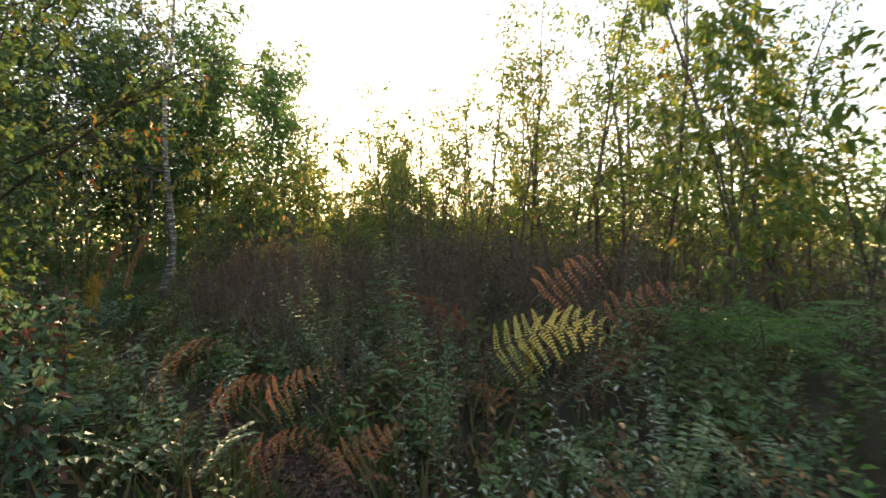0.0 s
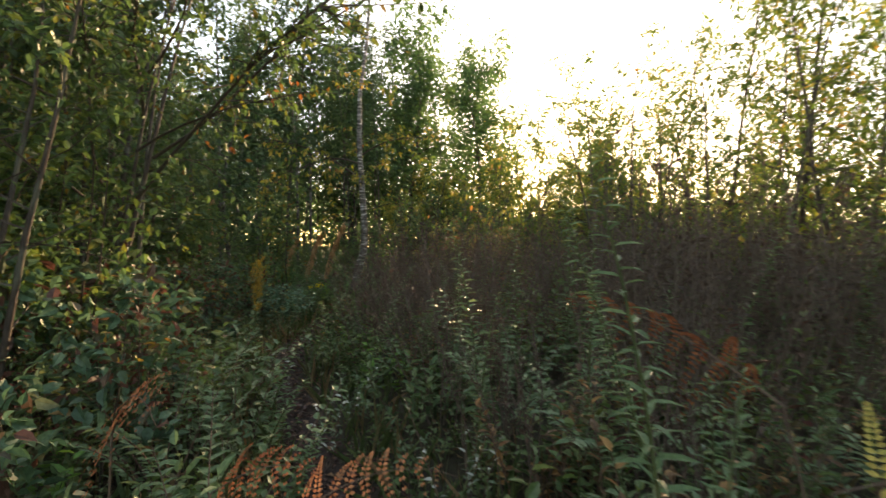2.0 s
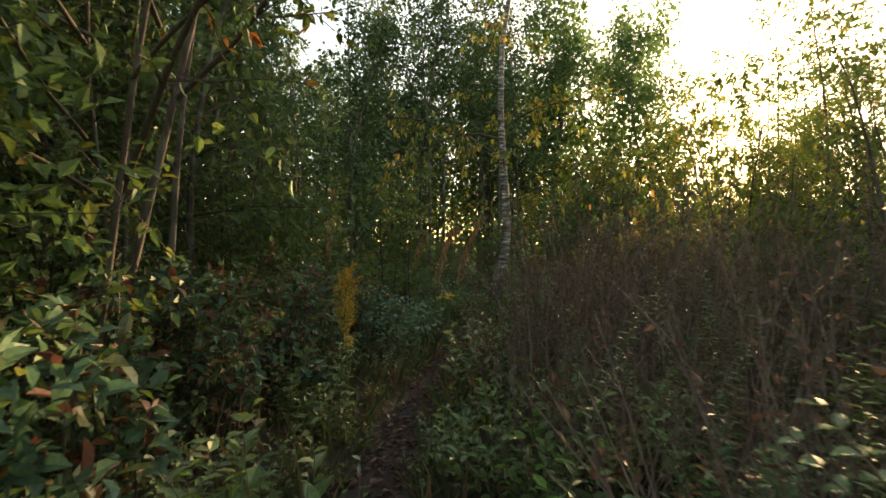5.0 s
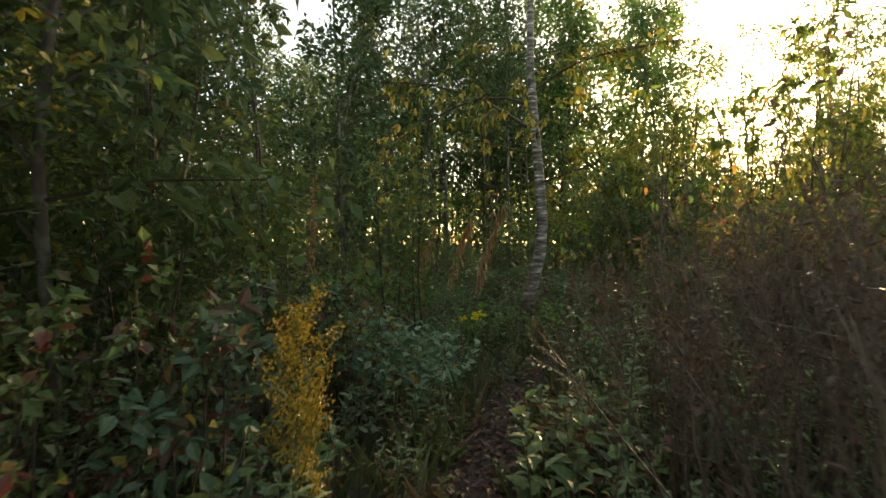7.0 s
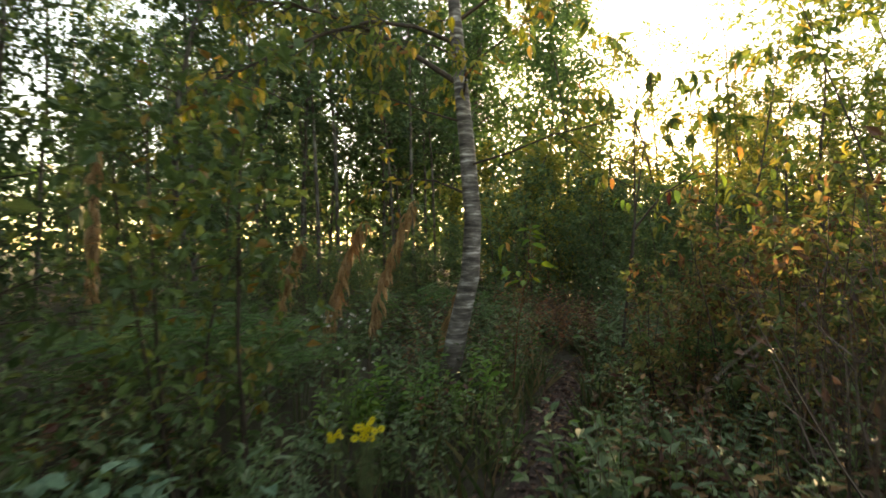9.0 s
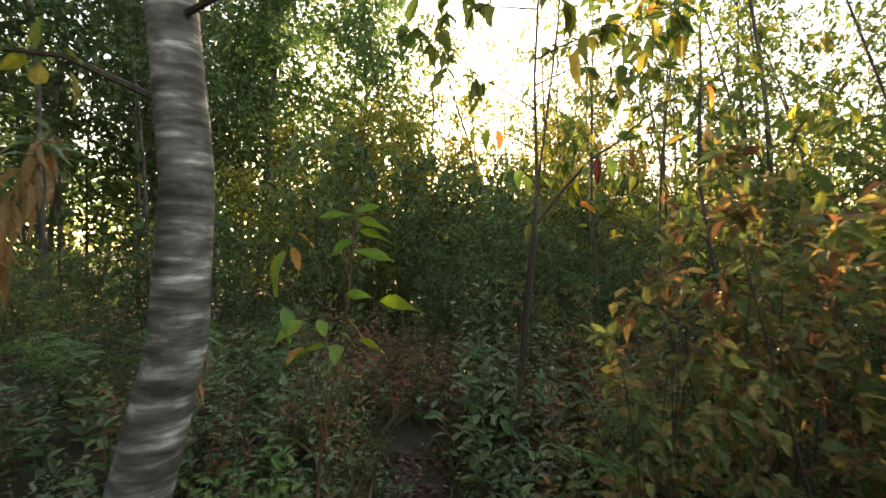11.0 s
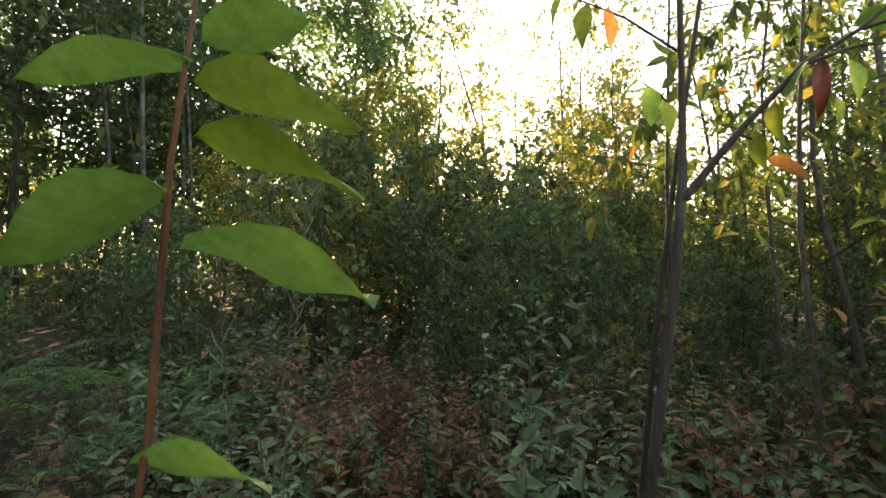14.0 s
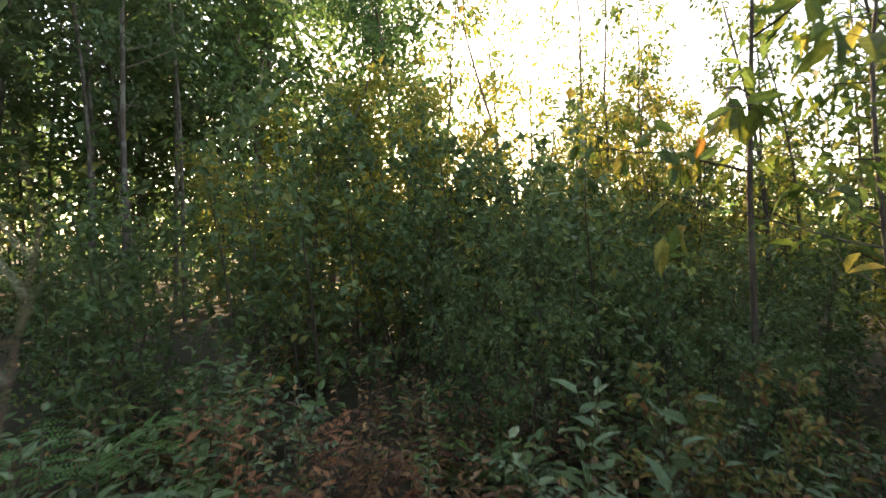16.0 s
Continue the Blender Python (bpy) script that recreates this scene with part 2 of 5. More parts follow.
def birch_mat():
    m, t, node, link = nodes_of("birch_bark")
    co, mp = node("ShaderNodeTexCoord"), node("ShaderNodeMapping")
    mp.inputs["Scale"].default_value = (5, 5, 26)
    link(co.outputs["Object"], mp.inputs[0])
    band, fine = node("ShaderNodeTexNoise"), node("ShaderNodeTexNoise")
    band.inputs["Scale"].default_value, band.inputs["Detail"].default_value, band.inputs["Roughness"].default_value = 1.0, 5, 0.6
    link(mp.outputs[0], band.inputs["Vector"])
    fine.inputs["Scale"].default_value, fine.inputs["Detail"].default_value = 9, 6
    link(co.outputs["Object"], fine.inputs["Vector"])
    a = ramp_node(node, [(0.34, (0.06, 0.05, 0.045)), (0.44, (0.14, 0.125, 0.115)), (0.54, (0.25, 0.23, 0.21)), (0.60, (0.46, 0.44, 0.41)), (0.67, (0.80, 0.78, 0.74))])
    link(band.outputs["Fac"], a.inputs[0])
    b = ramp_node(node, [(0.42, (0.30, 0.27, 0.24)), (0.62, (1, 1, 1))])
    link(fine.outputs["Fac"], b.inputs[0])
    mx = node("ShaderNodeMixRGB")
    mx.blend_type = "MULTIPLY"
    mx.inputs[0].default_value = 0.7
    link(a.outputs[0], mx.inputs[1])
    link(b.outputs[0], mx.inputs[2])
    sep = node("ShaderNodeSeparateXYZ")
    link(co.outputs["Object"], sep.inputs[0])
    low = node("ShaderNodeMapRange")
    low.inputs[1].default_value, low.inputs[2].default_value = 0.75, 0.25
    link(sep.outputs["Z"], low.inputs[0])
    old = node("ShaderNodeMixRGB")
    old.inputs[2].default_value = (0.05, 0.038, 0.032, 1)
    link(low.outputs[0], old.inputs[0])
    link(mx.outputs[0], old.inputs[1])
    bsdf, out, bp = node("ShaderNodeBsdfPrincipled"), node("ShaderNodeOutputMaterial"), node("ShaderNodeBump")
    bsdf.inputs["Roughness"].default_value = 0.7
    bp.inputs["Strength"].default_value, bp.inputs["Distance"].default_value = 0.8, 0.006
    link(band.outputs["Fac"], bp.inputs["Height"])
    link(bp.outputs[0], bsdf.inputs["Normal"])
    link(old.outputs[0], bsdf.inputs["Base Color"])
    link(bsdf.outputs[0], out.inputs["Surface"])
    return m


def soil_mat(name, stops, scale):
    m, t, node, link = nodes_of(name)
    co, tex, big = node("ShaderNodeTexCoord"), node("ShaderNodeTexNoise"), node("ShaderNodeTexNoise")
    link(co.outputs["Object"], tex.inputs["Vector"])
    link(co.outputs["Object"], big.inputs["Vector"])
    tex.inputs["Scale"].default_value, tex.inputs["Detail"].default_value, tex.inputs["Roughness"].default_value = scale, 8, 0.75
    big.inputs["Scale"].default_value, big.inputs["Detail"].default_value = 1.3, 4
    ramp = ramp_node(node, stops)
    link(tex.outputs["Fac"], ramp.inputs[0])
    tone = ramp_node(node, [(0.3, (0.6, 0.6, 0.6)), (0.7, (1.15, 1.1, 1.0))])
    link(big.outputs["Fac"], tone.inputs[0])
    mx = node("ShaderNodeMixRGB")
    mx.blend_type = "MULTIPLY"
    mx.inputs[0].default_value = 1
    link(ramp.outputs[0], mx.inputs[1])
    link(tone.outputs[0], mx.inputs[2])
    bsdf, out, bp = node("ShaderNodeBsdfPrincipled"), node("ShaderNodeOutputMaterial"), node("ShaderNodeBump")
    bsdf.inputs["Roughness"].default_value = 0.95
    bp.inputs["Strength"].default_value, bp.inputs["Distance"].default_value = 1.0, 0.02
    link(tex.outputs["Fac"], bp.inputs["Height"])
    link(bp.outputs[0], bsdf.inputs["Normal"])
    link(mx.outputs[0], bsdf.inputs["Base Color"])
    link(bsdf.outputs[0], out.inputs["Surface"])
    return m


M_BIRCH = birch_mat()
M_SOIL = soil_mat("forest_soil", [(0.3, (0.030, 0.025, 0.016)), (0.5, (0.055, 0.045, 0.026)), (0.62, (0.05, 0.06, 0.025)), (0.8, (0.10, 0.075, 0.045))], 22)
M_DIRT = soil_mat("trodden_dirt", [(0.3, (0.028, 0.018, 0.014)), (0.55, (0.06, 0.038, 0.03)), (0.8, (0.11, 0.07, 0.052))], 30)


# ---- mesh helpers ----
def unit(a):
    a = np.asarray(a, float)
    return a / np.maximum(np.linalg.norm(a, axis=-1, keepdims=True), 1e-9)


class Buf:
    """Gathers vertices and faces of one mesh."""

    def __init__(self):
        self.v, self.f, self.n = [], [], 0

    def put(self, verts, faces):
        self.v.append(np.asarray(verts, float))
        self.f.extend([tuple(int(i) + self.n for i in f) for f in faces])
        self.n += len(verts)

    def tube(self, pts, radii, sides=5, cap=True):
        pts = np.asarray(pts, float)
        d = unit(np.gradient(pts, axis=0))
        ref = np.array([0.31, 0.95, 0.05])
        a = unit(np.cross(d, ref))
        b = np.cross(d, a)
        ang = np.arange(sides) * 2 * math.pi / sides
        ring = np.cos(ang)[None, :, None] * a[:, None] + np.sin(ang)[None, :, None] * b[:, None]
        v = pts[:, None] + ring * np.asarray(radii, float)[:, None, None]
        k = len(pts)
        faces = [(i * sides + j, i * sides + (j + 1) % sides, (i + 1) * sides + (j + 1) % sides, (i + 1) * sides + j)
                 for i in range(k - 1) for j in range(sides)]
        if cap:
            faces.append(tuple(range((k - 1) * sides, k * sides)))
        self.put(v.reshape(-1, 3), faces)

    def leaves(self, p, d, u, length, width, fine=True, curl=0.18, fold=0.2):
        """Leaves from p along d, faces towards u; fine: eight triangles with a midrib fold, else two."""
        p, d = np.asarray(p, float), unit(d)
        if not len(p):
            return
        side = unit(np.cross(d, u))
        nrm = np.cross(side, d)
        n = len(p)
        length = np.broadcast_to(np.asarray(length, float), (n,))[:, None]
        width = np.broadcast_to(np.asarray(width, float), (n,))[:, None]

        def at(s, w, lift):
            return p + d * length * s + side * width * w + nrm * (width * lift - length * curl * s * s)

        if fine:
            v = np.stack([at(0, 0, 0), at(.25, -.44, fold), at(.25, 0, 0), at(.25, .44, fold),
                          at(.62, -.38, fold), at(.62, 0, 0), at(.62, .38, fold), at(1, 0, 0)], 1)
            q = [(0, 2, 1), (0, 3, 2), (1, 2, 5, 4), (2, 3, 6, 5), (4, 5, 7), (5, 6, 7)]
            m = 8
        else:
            v = np.stack([at(0, 0, 0), at(.42, .5, fold), at(1, 0, 0), at(.42, -.5, fold)], 1)
            q, m = [(0, 1, 2), (0, 2, 3)], 4
        base = self.n
        self.v.append(v.reshape(-1, 3))
        self.n += n * m
        for f in q:
            self.f.extend(map(tuple, (np.arange(n)[:, None] * m + np.array(f)[None] + base).tolist()))

    def mesh(self, name, material, smooth=False):
        me = bpy.data.meshes.new(name)
        me.from_pydata(np.concatenate(self.v).tolist(), [], self.f)
        me.materials.append(material)
        if smooth:
            me.polygons.foreach_set("use_smooth", [True] * len(me.polygons))
        return me


def part(name, buf, material, parent, label="", smooth=False, kind=""):
    ob = new(name, buf.mesh(name, material, smooth))
    ob.parent = parent
    return tagged(ob, label, kind=kind)


def thing(name, label, category, group="", kind=""):
    return tagged(new(name), label, category, group, kind)


def bent(rng, start, way, length, n=6, wander=0.12, lift=0.0):
    """A wandering polyline."""
    p, d, out = np.array(start, float), unit(way), [np.array(start, float)]
    for _ in range(n):
        d = unit(d + rng.normal(0, wander, 3) + np.array([0, 0, lift]))
        p = p + d * length / n
        out.append(p)
    return np.array(out)


def along(pts, s):
    """Places and directions at shares s of a polyline."""
    k = np.clip(np.asarray(s) * (len(pts) - 1), 0, len(pts) - 1.001)
    i = k.astype(int)
    f = (k - i)[:, None]
    return pts[i] * (1 - f) + pts[i + 1] * f, unit(pts[i + 1] - pts[i])


def forb(name, seed, leaf, label, height=0.55, stems=7, per=15, size=0.05, aspect=0.5, spread=0.22, stem_mat=None, fine=True, group="", category="plant"):
    """Upright leafy stems from one root."""
    rng = np.random.default_rng(seed)
    root = thing(name, label, category, group)
    st, lf = Buf(), Buf()
    for _ in range(stems):
        a, r = rng.uniform(0, 6.28), rng.uniform(0, spread)
        lean = rng.uniform(0.05, 0.4)
        h = height * rng.uniform(0.6, 1.1)
        pts = bent(rng, (r * math.cos(a), r * math.sin(a), -0.02), (lean * math.cos(a), lean * math.sin(a), 1), h, 3, 0.1)
        st.tube(pts, np.linspace(0.0035, 0.0015, 4), 3, False)
        s = np.linspace(0.2, 1.0, per)
        p, d = along(pts, s)
        turn = np.arange(per) * 2.4 + rng.uniform(0, 6)
        out = np.stack([np.cos(turn), np.sin(turn), np.zeros(per)], 1)
        way = out + d * 0.55 + rng.normal(0, 0.2, (per, 3))
        ln = size * rng.uniform(0.7, 1.25, per) * (1.1 - 0.45 * s)
        lf.leaves(p, way, np.array([0, 0, 1]) + rng.normal(0, 0.35, (per, 3)), ln, ln * aspect, fine)
    part("stem", st, stem_mat or M_STEMB, root)
    part("foliage", lf, leaf, root, kind="stuff")
    return root


def weed(name, seed, height=1.4, stems=10, spread=0.3, label="", seeds=34, group=""):
    """Dead, finely branched brown weeds with seed heads."""
    rng = np.random.default_rng(seed)
    root = thing(name, label, "dead weeds", group)
    st, sd = Buf(), Buf()
    for _ in range(stems):
        a, r = rng.uniform(0, 6.28), rng.uniform(0, spread)
        lean = rng.uniform(0.02, 0.35)
        h = height * rng.uniform(0.65, 1.1)
        pts = bent(rng, (r * math.cos(a), r * math.sin(a), -0.02), (lean * math.cos(a), lean * math.sin(a), 1), h, 4, 0.1)
        st.tube(pts, np.linspace(0.006, 0.002, 5), 3, False)
        for _ in range(5):
            p, d = along(pts, np.array([rng.uniform(0.4, 0.98)]))
            tw = bent(rng, p[0], d[0] + rng.normal(0, 0.5, 3), h * rng.uniform(0.1, 0.22), 1, 0.2, 0.1)
            st.tube(tw, (0.002, 0.001), 3, False)
            n = seeds // 7
            q, w = along(tw, rng.uniform(0.2, 1, n))
            ln = rng.uniform(0.012, 0.04, n)
            sd.leaves(q, w + rng.normal(0, 0.8, (n, 3)), rng.normal(0, 1, (n, 3)), ln, ln * 0.5, False)
        n = seeds // 2
        q, w = along(pts, rng.uniform(0.25, 1, n))
        ln = rng.uniform(0.015, 0.05, n)
        sd.leaves(q, w * 0.4 + rng.normal(0, 0.8, (n, 3)), rng.normal(0, 1, (n, 3)), ln, ln * 0.35, False)
    part("stem", st, M_GREYSTEM, root)
    part("seedhead", sd, M_SEED, root, kind="stuff")
    return root


def woody(name, seed, leaf, bark, label, category, height=2.2, stems=4, spread=0.25, radius=0.015, first=0.25, branches=9, reach=0.35,
          twigs=3, per=9, size=0.05, aspect=0.55, droop=0.2, fine=False, lean=0.15, wander=0.1, group="", sides=5, rise=0.5, up=0.0, trunk_pts=None, cloud=0.35, twig_mesh=True):
    """Shrub, sapling or tree: trunk or stems, limbs, twigs and a crown of leaves."""
    rng = np.random.default_rng(seed)
    root = thing(name, label, category, group)
    st, tw, lf = Buf(), Buf(), Buf()
    for _ in range(stems):
        a, r = rng.uniform(0, 6.28), (rng.uniform(0, spread) if stems > 1 else 0)
        ln = lean * rng.uniform(0.3, 1.2)
        h = height * rng.uniform(0.75, 1.05) if stems > 1 else height
        if trunk_pts is None:
            pts = bent(rng, (r * math.cos(a), r * math.sin(a), -0.05), (ln * math.cos(a), ln * math.sin(a), 1), h, 9 if stems == 1 else 5, wander * 0.6, 0.05)
        else:
            pts = np.array(trunk_pts, float)
        st.tube(pts, radius * np.linspace(1, 0.12, len(pts)) ** 0.8, sides if stems == 1 else max(3, sides - 2))
        for s in np.linspace(first, 0.98, branches) + rng.uniform(-0.03, 0.03, branches):
            p, d = along(pts, np.array([min(max(s, 0), 0.99)]))
            b = rng.uniform(0, 6.28)
            le = height * reach * (1.15 - s * 0.8) * rng.uniform(0.6, 1.15)
            br = bent(rng, p[0], (math.cos(b), math.sin(b), rise + rng.uniform(-0.2, 0.3)), le, 3 if twig_mesh else 2, wander * 1.6, up)
            rb = radius * (1 - s * 0.85) * (0.18 if sides > 8 else 0.42)
            tw.tube(br, np.linspace(rb, rb * 0.25, len(br)), 5 if sides > 8 else 3, False)
            for q in range(twigs):
                p2, d2 = along(br, np.array([rng.uniform(0.25, 1.0)]))
                t2 = bent(rng, p2[0], d2[0] * 0.7 + rng.normal(0, 0.55, 3), le * rng.uniform(0.25, 0.5), 2 if sides > 8 else 1, 0.2, -0.1 * droop)
                if twig_mesh:
                    tw.tube(t2, np.linspace(rb * 0.35, rb * 0.12, len(t2)), 3, False)
                for line, k in ((t2, per), (br, max(1, per // 3))):
                    p3, d3 = along(line, rng.uniform(0.15, 1, k))
                    p3 = p3 + rng.normal(0, 1, (k, 3)) * cloud * size * 2
                    way = d3 * 0.6 + rng.normal(0, 0.55, (k, 3)) + np.array([0, 0, -droop])
                    l3 = size * rng.uniform(0.65, 1.25, k)
                    lf.leaves(p3, way, np.array([0, 0, 1]) + rng.normal(0, 0.6, (k, 3)), l3, l3 * aspect, fine)
    part("trunk" if stems == 1 else "stem", st, bark, root, smooth=True)
    part("branchwork", tw, bark if radius < 0.03 else M_TWIG, root, kind="stuff")
    part("crown", lf, leaf, root, kind="stuff")
    return root


def frond(buf, stem, base, way, length, width, rng, pairs=9, cut=0.27, nod=0.5, sag=0.15, up=(0, 0, 1)):
    """One fern frond: an arching rachis, tapering pinnae, each cut into pinnules."""
    pts, p, d = [np.array(base, float)], np.array(base, float), unit(way)
    for k in range(10):
        d = unit(d + np.array([0, 0, -nod * 0.1 * (k / 4)]))
        p = p + d * length / 10
        pts.append(p)
    pts = np.array(pts)
    stem.tube(pts, np.linspace(0.004, 0.001, 11), 3)
    for k in range(pairs):
        s = 0.12 + 0.86 * k / pairs
        q, dd = along(pts, np.array([s]))
        w = width * min(1, (1 - s) * 1.25 + 0.04) * (0.75 + 0.25 * min(1, s / 0.25))
        w *= rng.uniform(0.78, 1.1)
        side = unit(np.cross(dd[0], up))
        nrm = np.cross(side, dd[0])
        for sg in (-1, 1):
            pw = unit(side * sg + dd[0] * 0.35 + rng.normal(0, 0.13, 3))
            n = max(4, int(w / 0.02))
            t = np.linspace(0.06, 1, n)[:, None]
            line = q[0] + pw * t * w - np.array([0, 0, 1]) * (t * t * w * sag) - nrm * t * t * w * 0.1
            across = unit(np.cross(pw, nrm))
            ln = (cut * length / pairs) * (1.15 - t[:, 0]) * min(1, w / (0.5 * width)) + 0.004
            for s2 in (-1, 1):
                buf.leaves(line, across * s2 + pw * 0.35, np.broadcast_to(nrm, line.shape) + rng.normal(0, 0.12, line.shape), ln, np.full(n, w / n * 0.8), False, 0.15, 0.05)
    return pts


def fern(name, seed, leaf, label, fronds=4, length=0.7, width=0.26, stalk=0.55, group="", nod=0.6, sag=0.2, pairs=9, cut=0.27, face=(0, 0, 1)):
    """Bracken clump."""
    rng = np.random.default_rng(seed)
    root = thing(name, label, "fern", group)
    st, lf = Buf(), Buf()
    for k in range(fronds):
        a = 6.28 * k / fronds + (rng.uniform(-0.5, 0.5) if fronds > 1 else 0)
        o = np.array([math.cos(a), math.sin(a), 0])
        h = stalk * rng.uniform(0.7, 1.15)
        foot = o * 0.05 + np.array([0, 0, -0.03])
        top = o * 0.22 * h + np.array([0, 0, h])
        st.tube(np.array([foot, (foot + top) / 2 - o * 0.02, top]), (0.005, 0.0045, 0.004), 4)
        frond(lf, st, top, o * 0.8 + np.array([0, 0, 0.55]), length * rng.uniform(0.8, 1.1), width * rng.uniform(0.85, 1.1), rng, nod=nod, sag=sag, pairs=pairs, cut=cut, up=face)
    part("stalk", st, M_STEMB if leaf is not M_FERN else M_STEMG, root)
    part("frond", lf, leaf, root, kind="stuff")
    return root


# ---- ground ----
LINE = np.array([(0.6, -3.0), (0, 0), (-0.08, 1.3), (-0.26, 1.9), (-0.63, 2.66), (-1.64, 3.68), (-3.6, 5.42), (-4.81, 7.27),
                 (-5.43, 8.68), (-5.72, 10.9), (-5.93, 12.2), (-6.2, 13.5)])


def off_path(x, y):
    """Distance from the trodden line, and the side (above zero: right of it)."""
    p = np.array([x, y])
    a, b = LINE[:-1], LINE[1:]
    t = np.clip(((p - a) * (b - a)).sum(1) / ((b - a) ** 2).sum(1), 0, 1)
    q = a + (b - a) * t[:, None]
    d = np.linalg.norm(p - q, axis=1)
    i = int(d.argmin())
    e, w = b[i] - a[i], p - a[i]
    return float(d[i]), float(w[0] * e[1] - w[1] * e[0])


def height_at(x, y):
    return 0.05 * noise.noise((x * 0.5, y * 0.5, 0.3)) + 0.02 * noise.noise((x * 2.1, y * 2.1, 1.3))


def axis(lo, hi):
    fine = list(np.arange(lo, hi + 0.01, 0.25))
    far = [1, 3, 7, 15, 30, 80, 250, 900, 2500]
    return [lo - f for f in reversed(far)] + fine + [hi + f for f in far]


gx, gy = axis(-14, 8), axis(-4, 22)
bm_v = [(x, y, height_at(x, y) if -15 < x < 9 and -5 < y < 23 else 0.0) for y in gy for x in gx]
nx = len(gx)
bm_f = [(j * nx + i, j * nx + i + 1, (j + 1) * nx + i + 1, (j + 1) * nx + i) for j in range(len(gy) - 1) for i in range(nx - 1)]
gm = bpy.data.meshes.new("ground")
gm.from_pydata(bm_v, [], bm_f)
gm.materials.append(M_SOIL)
gm.polygons.foreach_set("use_smooth", [True] * len(gm.polygons))
tagged(new("ground", gm), "dark brown woodland soil under dense undergrowth", "ground", kind="structure")

# trodden dirt strip, a little proud of the soil
rng = np.random.default_rng(5)
pv, pf = [], []
sub = np.concatenate([LINE[i] + (LINE[i + 1] - LINE[i]) * np.linspace(0, 1, 8, endpoint=False)[:, None] for i in range(len(LINE) - 1)])
for i, (x, y) in enumerate(sub):
    e = unit(sub[min(i + 1, len(sub) - 1)] - sub[max(i - 1, 0)])
    n = np.array([e[1], -e[0]])
    w = (0.17 + 0.06 * noise.noise((i * 0.35, 0, 0))) * min(1.0, (len(sub) - 1 - i) / 9 + 0.02)
    for k, c in enumerate((-1, -0.5, 0, 0.5, 1)):
        q = np.array([x, y]) + n * c * w
        pv.append((q[0], q[1], height_at(q[0], q[1]) + 0.012 - (0.02 if abs(c) == 1 else 0)))
    if i:
        pf += [((i - 1) * 5 + k, (i - 1) * 5 + k + 1, i * 5 + k + 1, i * 5 + k) for k in range(4)]
pm = bpy.data.meshes.new("path")
pm.from_pydata(pv, [], pf)
pm.materials.append(M_DIRT)
tagged(new("path", pm), "narrow trodden brown dirt footpath through the undergrowth", "path", kind="structure")

# ---- scatter ----
KEEP = [(x, y) for _, x, y, *_ in PATH]
placed = []


def put(src, x, y, scale=1.0, turn=None, tilt=0.0, z=None):
    """A copy of src standing at x, y."""
    a = random.uniform(0, 360) if turn is None else turn
    m = pose(x, y, height_at(x, y) if z is None else z, random.uniform(-tilt, tilt), random.uniform(-tilt, tilt), a)
    ob = copy_thing(src, m)
    ob.scale = (scale, scale, scale * random.uniform(0.92, 1.08))
    return ob


def lose(src):
    """Removes a pattern plant after its copies are made."""
    for o in (*src.children_recursive, src):
        bpy.data.objects.remove(o)


def clear_of(x, y, r):
    return all((x - a) ** 2 + (y - b) ** 2 > r * r for a, b in KEEP)


AVOID = [(-5.6, 13.3, 0.35), (-4.75, 12.15, 0.4), (-7.5, 9.6, 0.75), (-8.3, 9.8, 0.5), (-6.6, 8.2, 0.42), (-1.35, 2.55, 0.5), (-0.8, 2.2, 0.45), (-0.95, 2.7, 0.35), (0.35, 3.0, 0.42), (0.55, 2.6, 0.3), (0.7, 3.6, 0.35), (-1.3, 4.5, 0.45), (-0.95, 5.3, 0.5), (-0.9, 6.3, 0.4), (-7.7, 11.3, 0.5), (-7.6, 10.9, 0.4), (-6.16, 11.9, 0.35), (-6.2, 9.1, 0.25), (-7.0, 10.0, 0.2)]


def lane(x, y):
    """The gap in the tall growth through which the low sun reaches the clearing right of the path."""
    return y > 12.4 and abs(x + 4.4 + 0.14 * (y - 12)) < 1.2 + 0.05 * (y - 12)


def scatter(kinds, count, area, test, lo=0.8, hi=1.2, gap=0.3, tilt=5):
    """Copies of the kinds over an area (x0, y0, x1, y1) where test(x, y, distance, side) holds."""
    n, tries, own = 0, 0, []
    while n < count and tries < count * 30:
        tries += 1
        x, y = random.uniform(area[0], area[2]), random.uniform(area[1], area[3])
        d, sd = off_path(x, y)
        if not test(x, y, d, sd) or any((x - a) ** 2 + (y - b) ** 2 < r * r for a, b, r in AVOID) or any((x - a) ** 2 + (y - b) ** 2 < gap * gap for a, b in own[-400:]):
            continue
        own.append((x, y))
        put(random.choice(kinds), x, y, random.uniform(lo, hi), tilt=tilt)
        n += 1
    return n


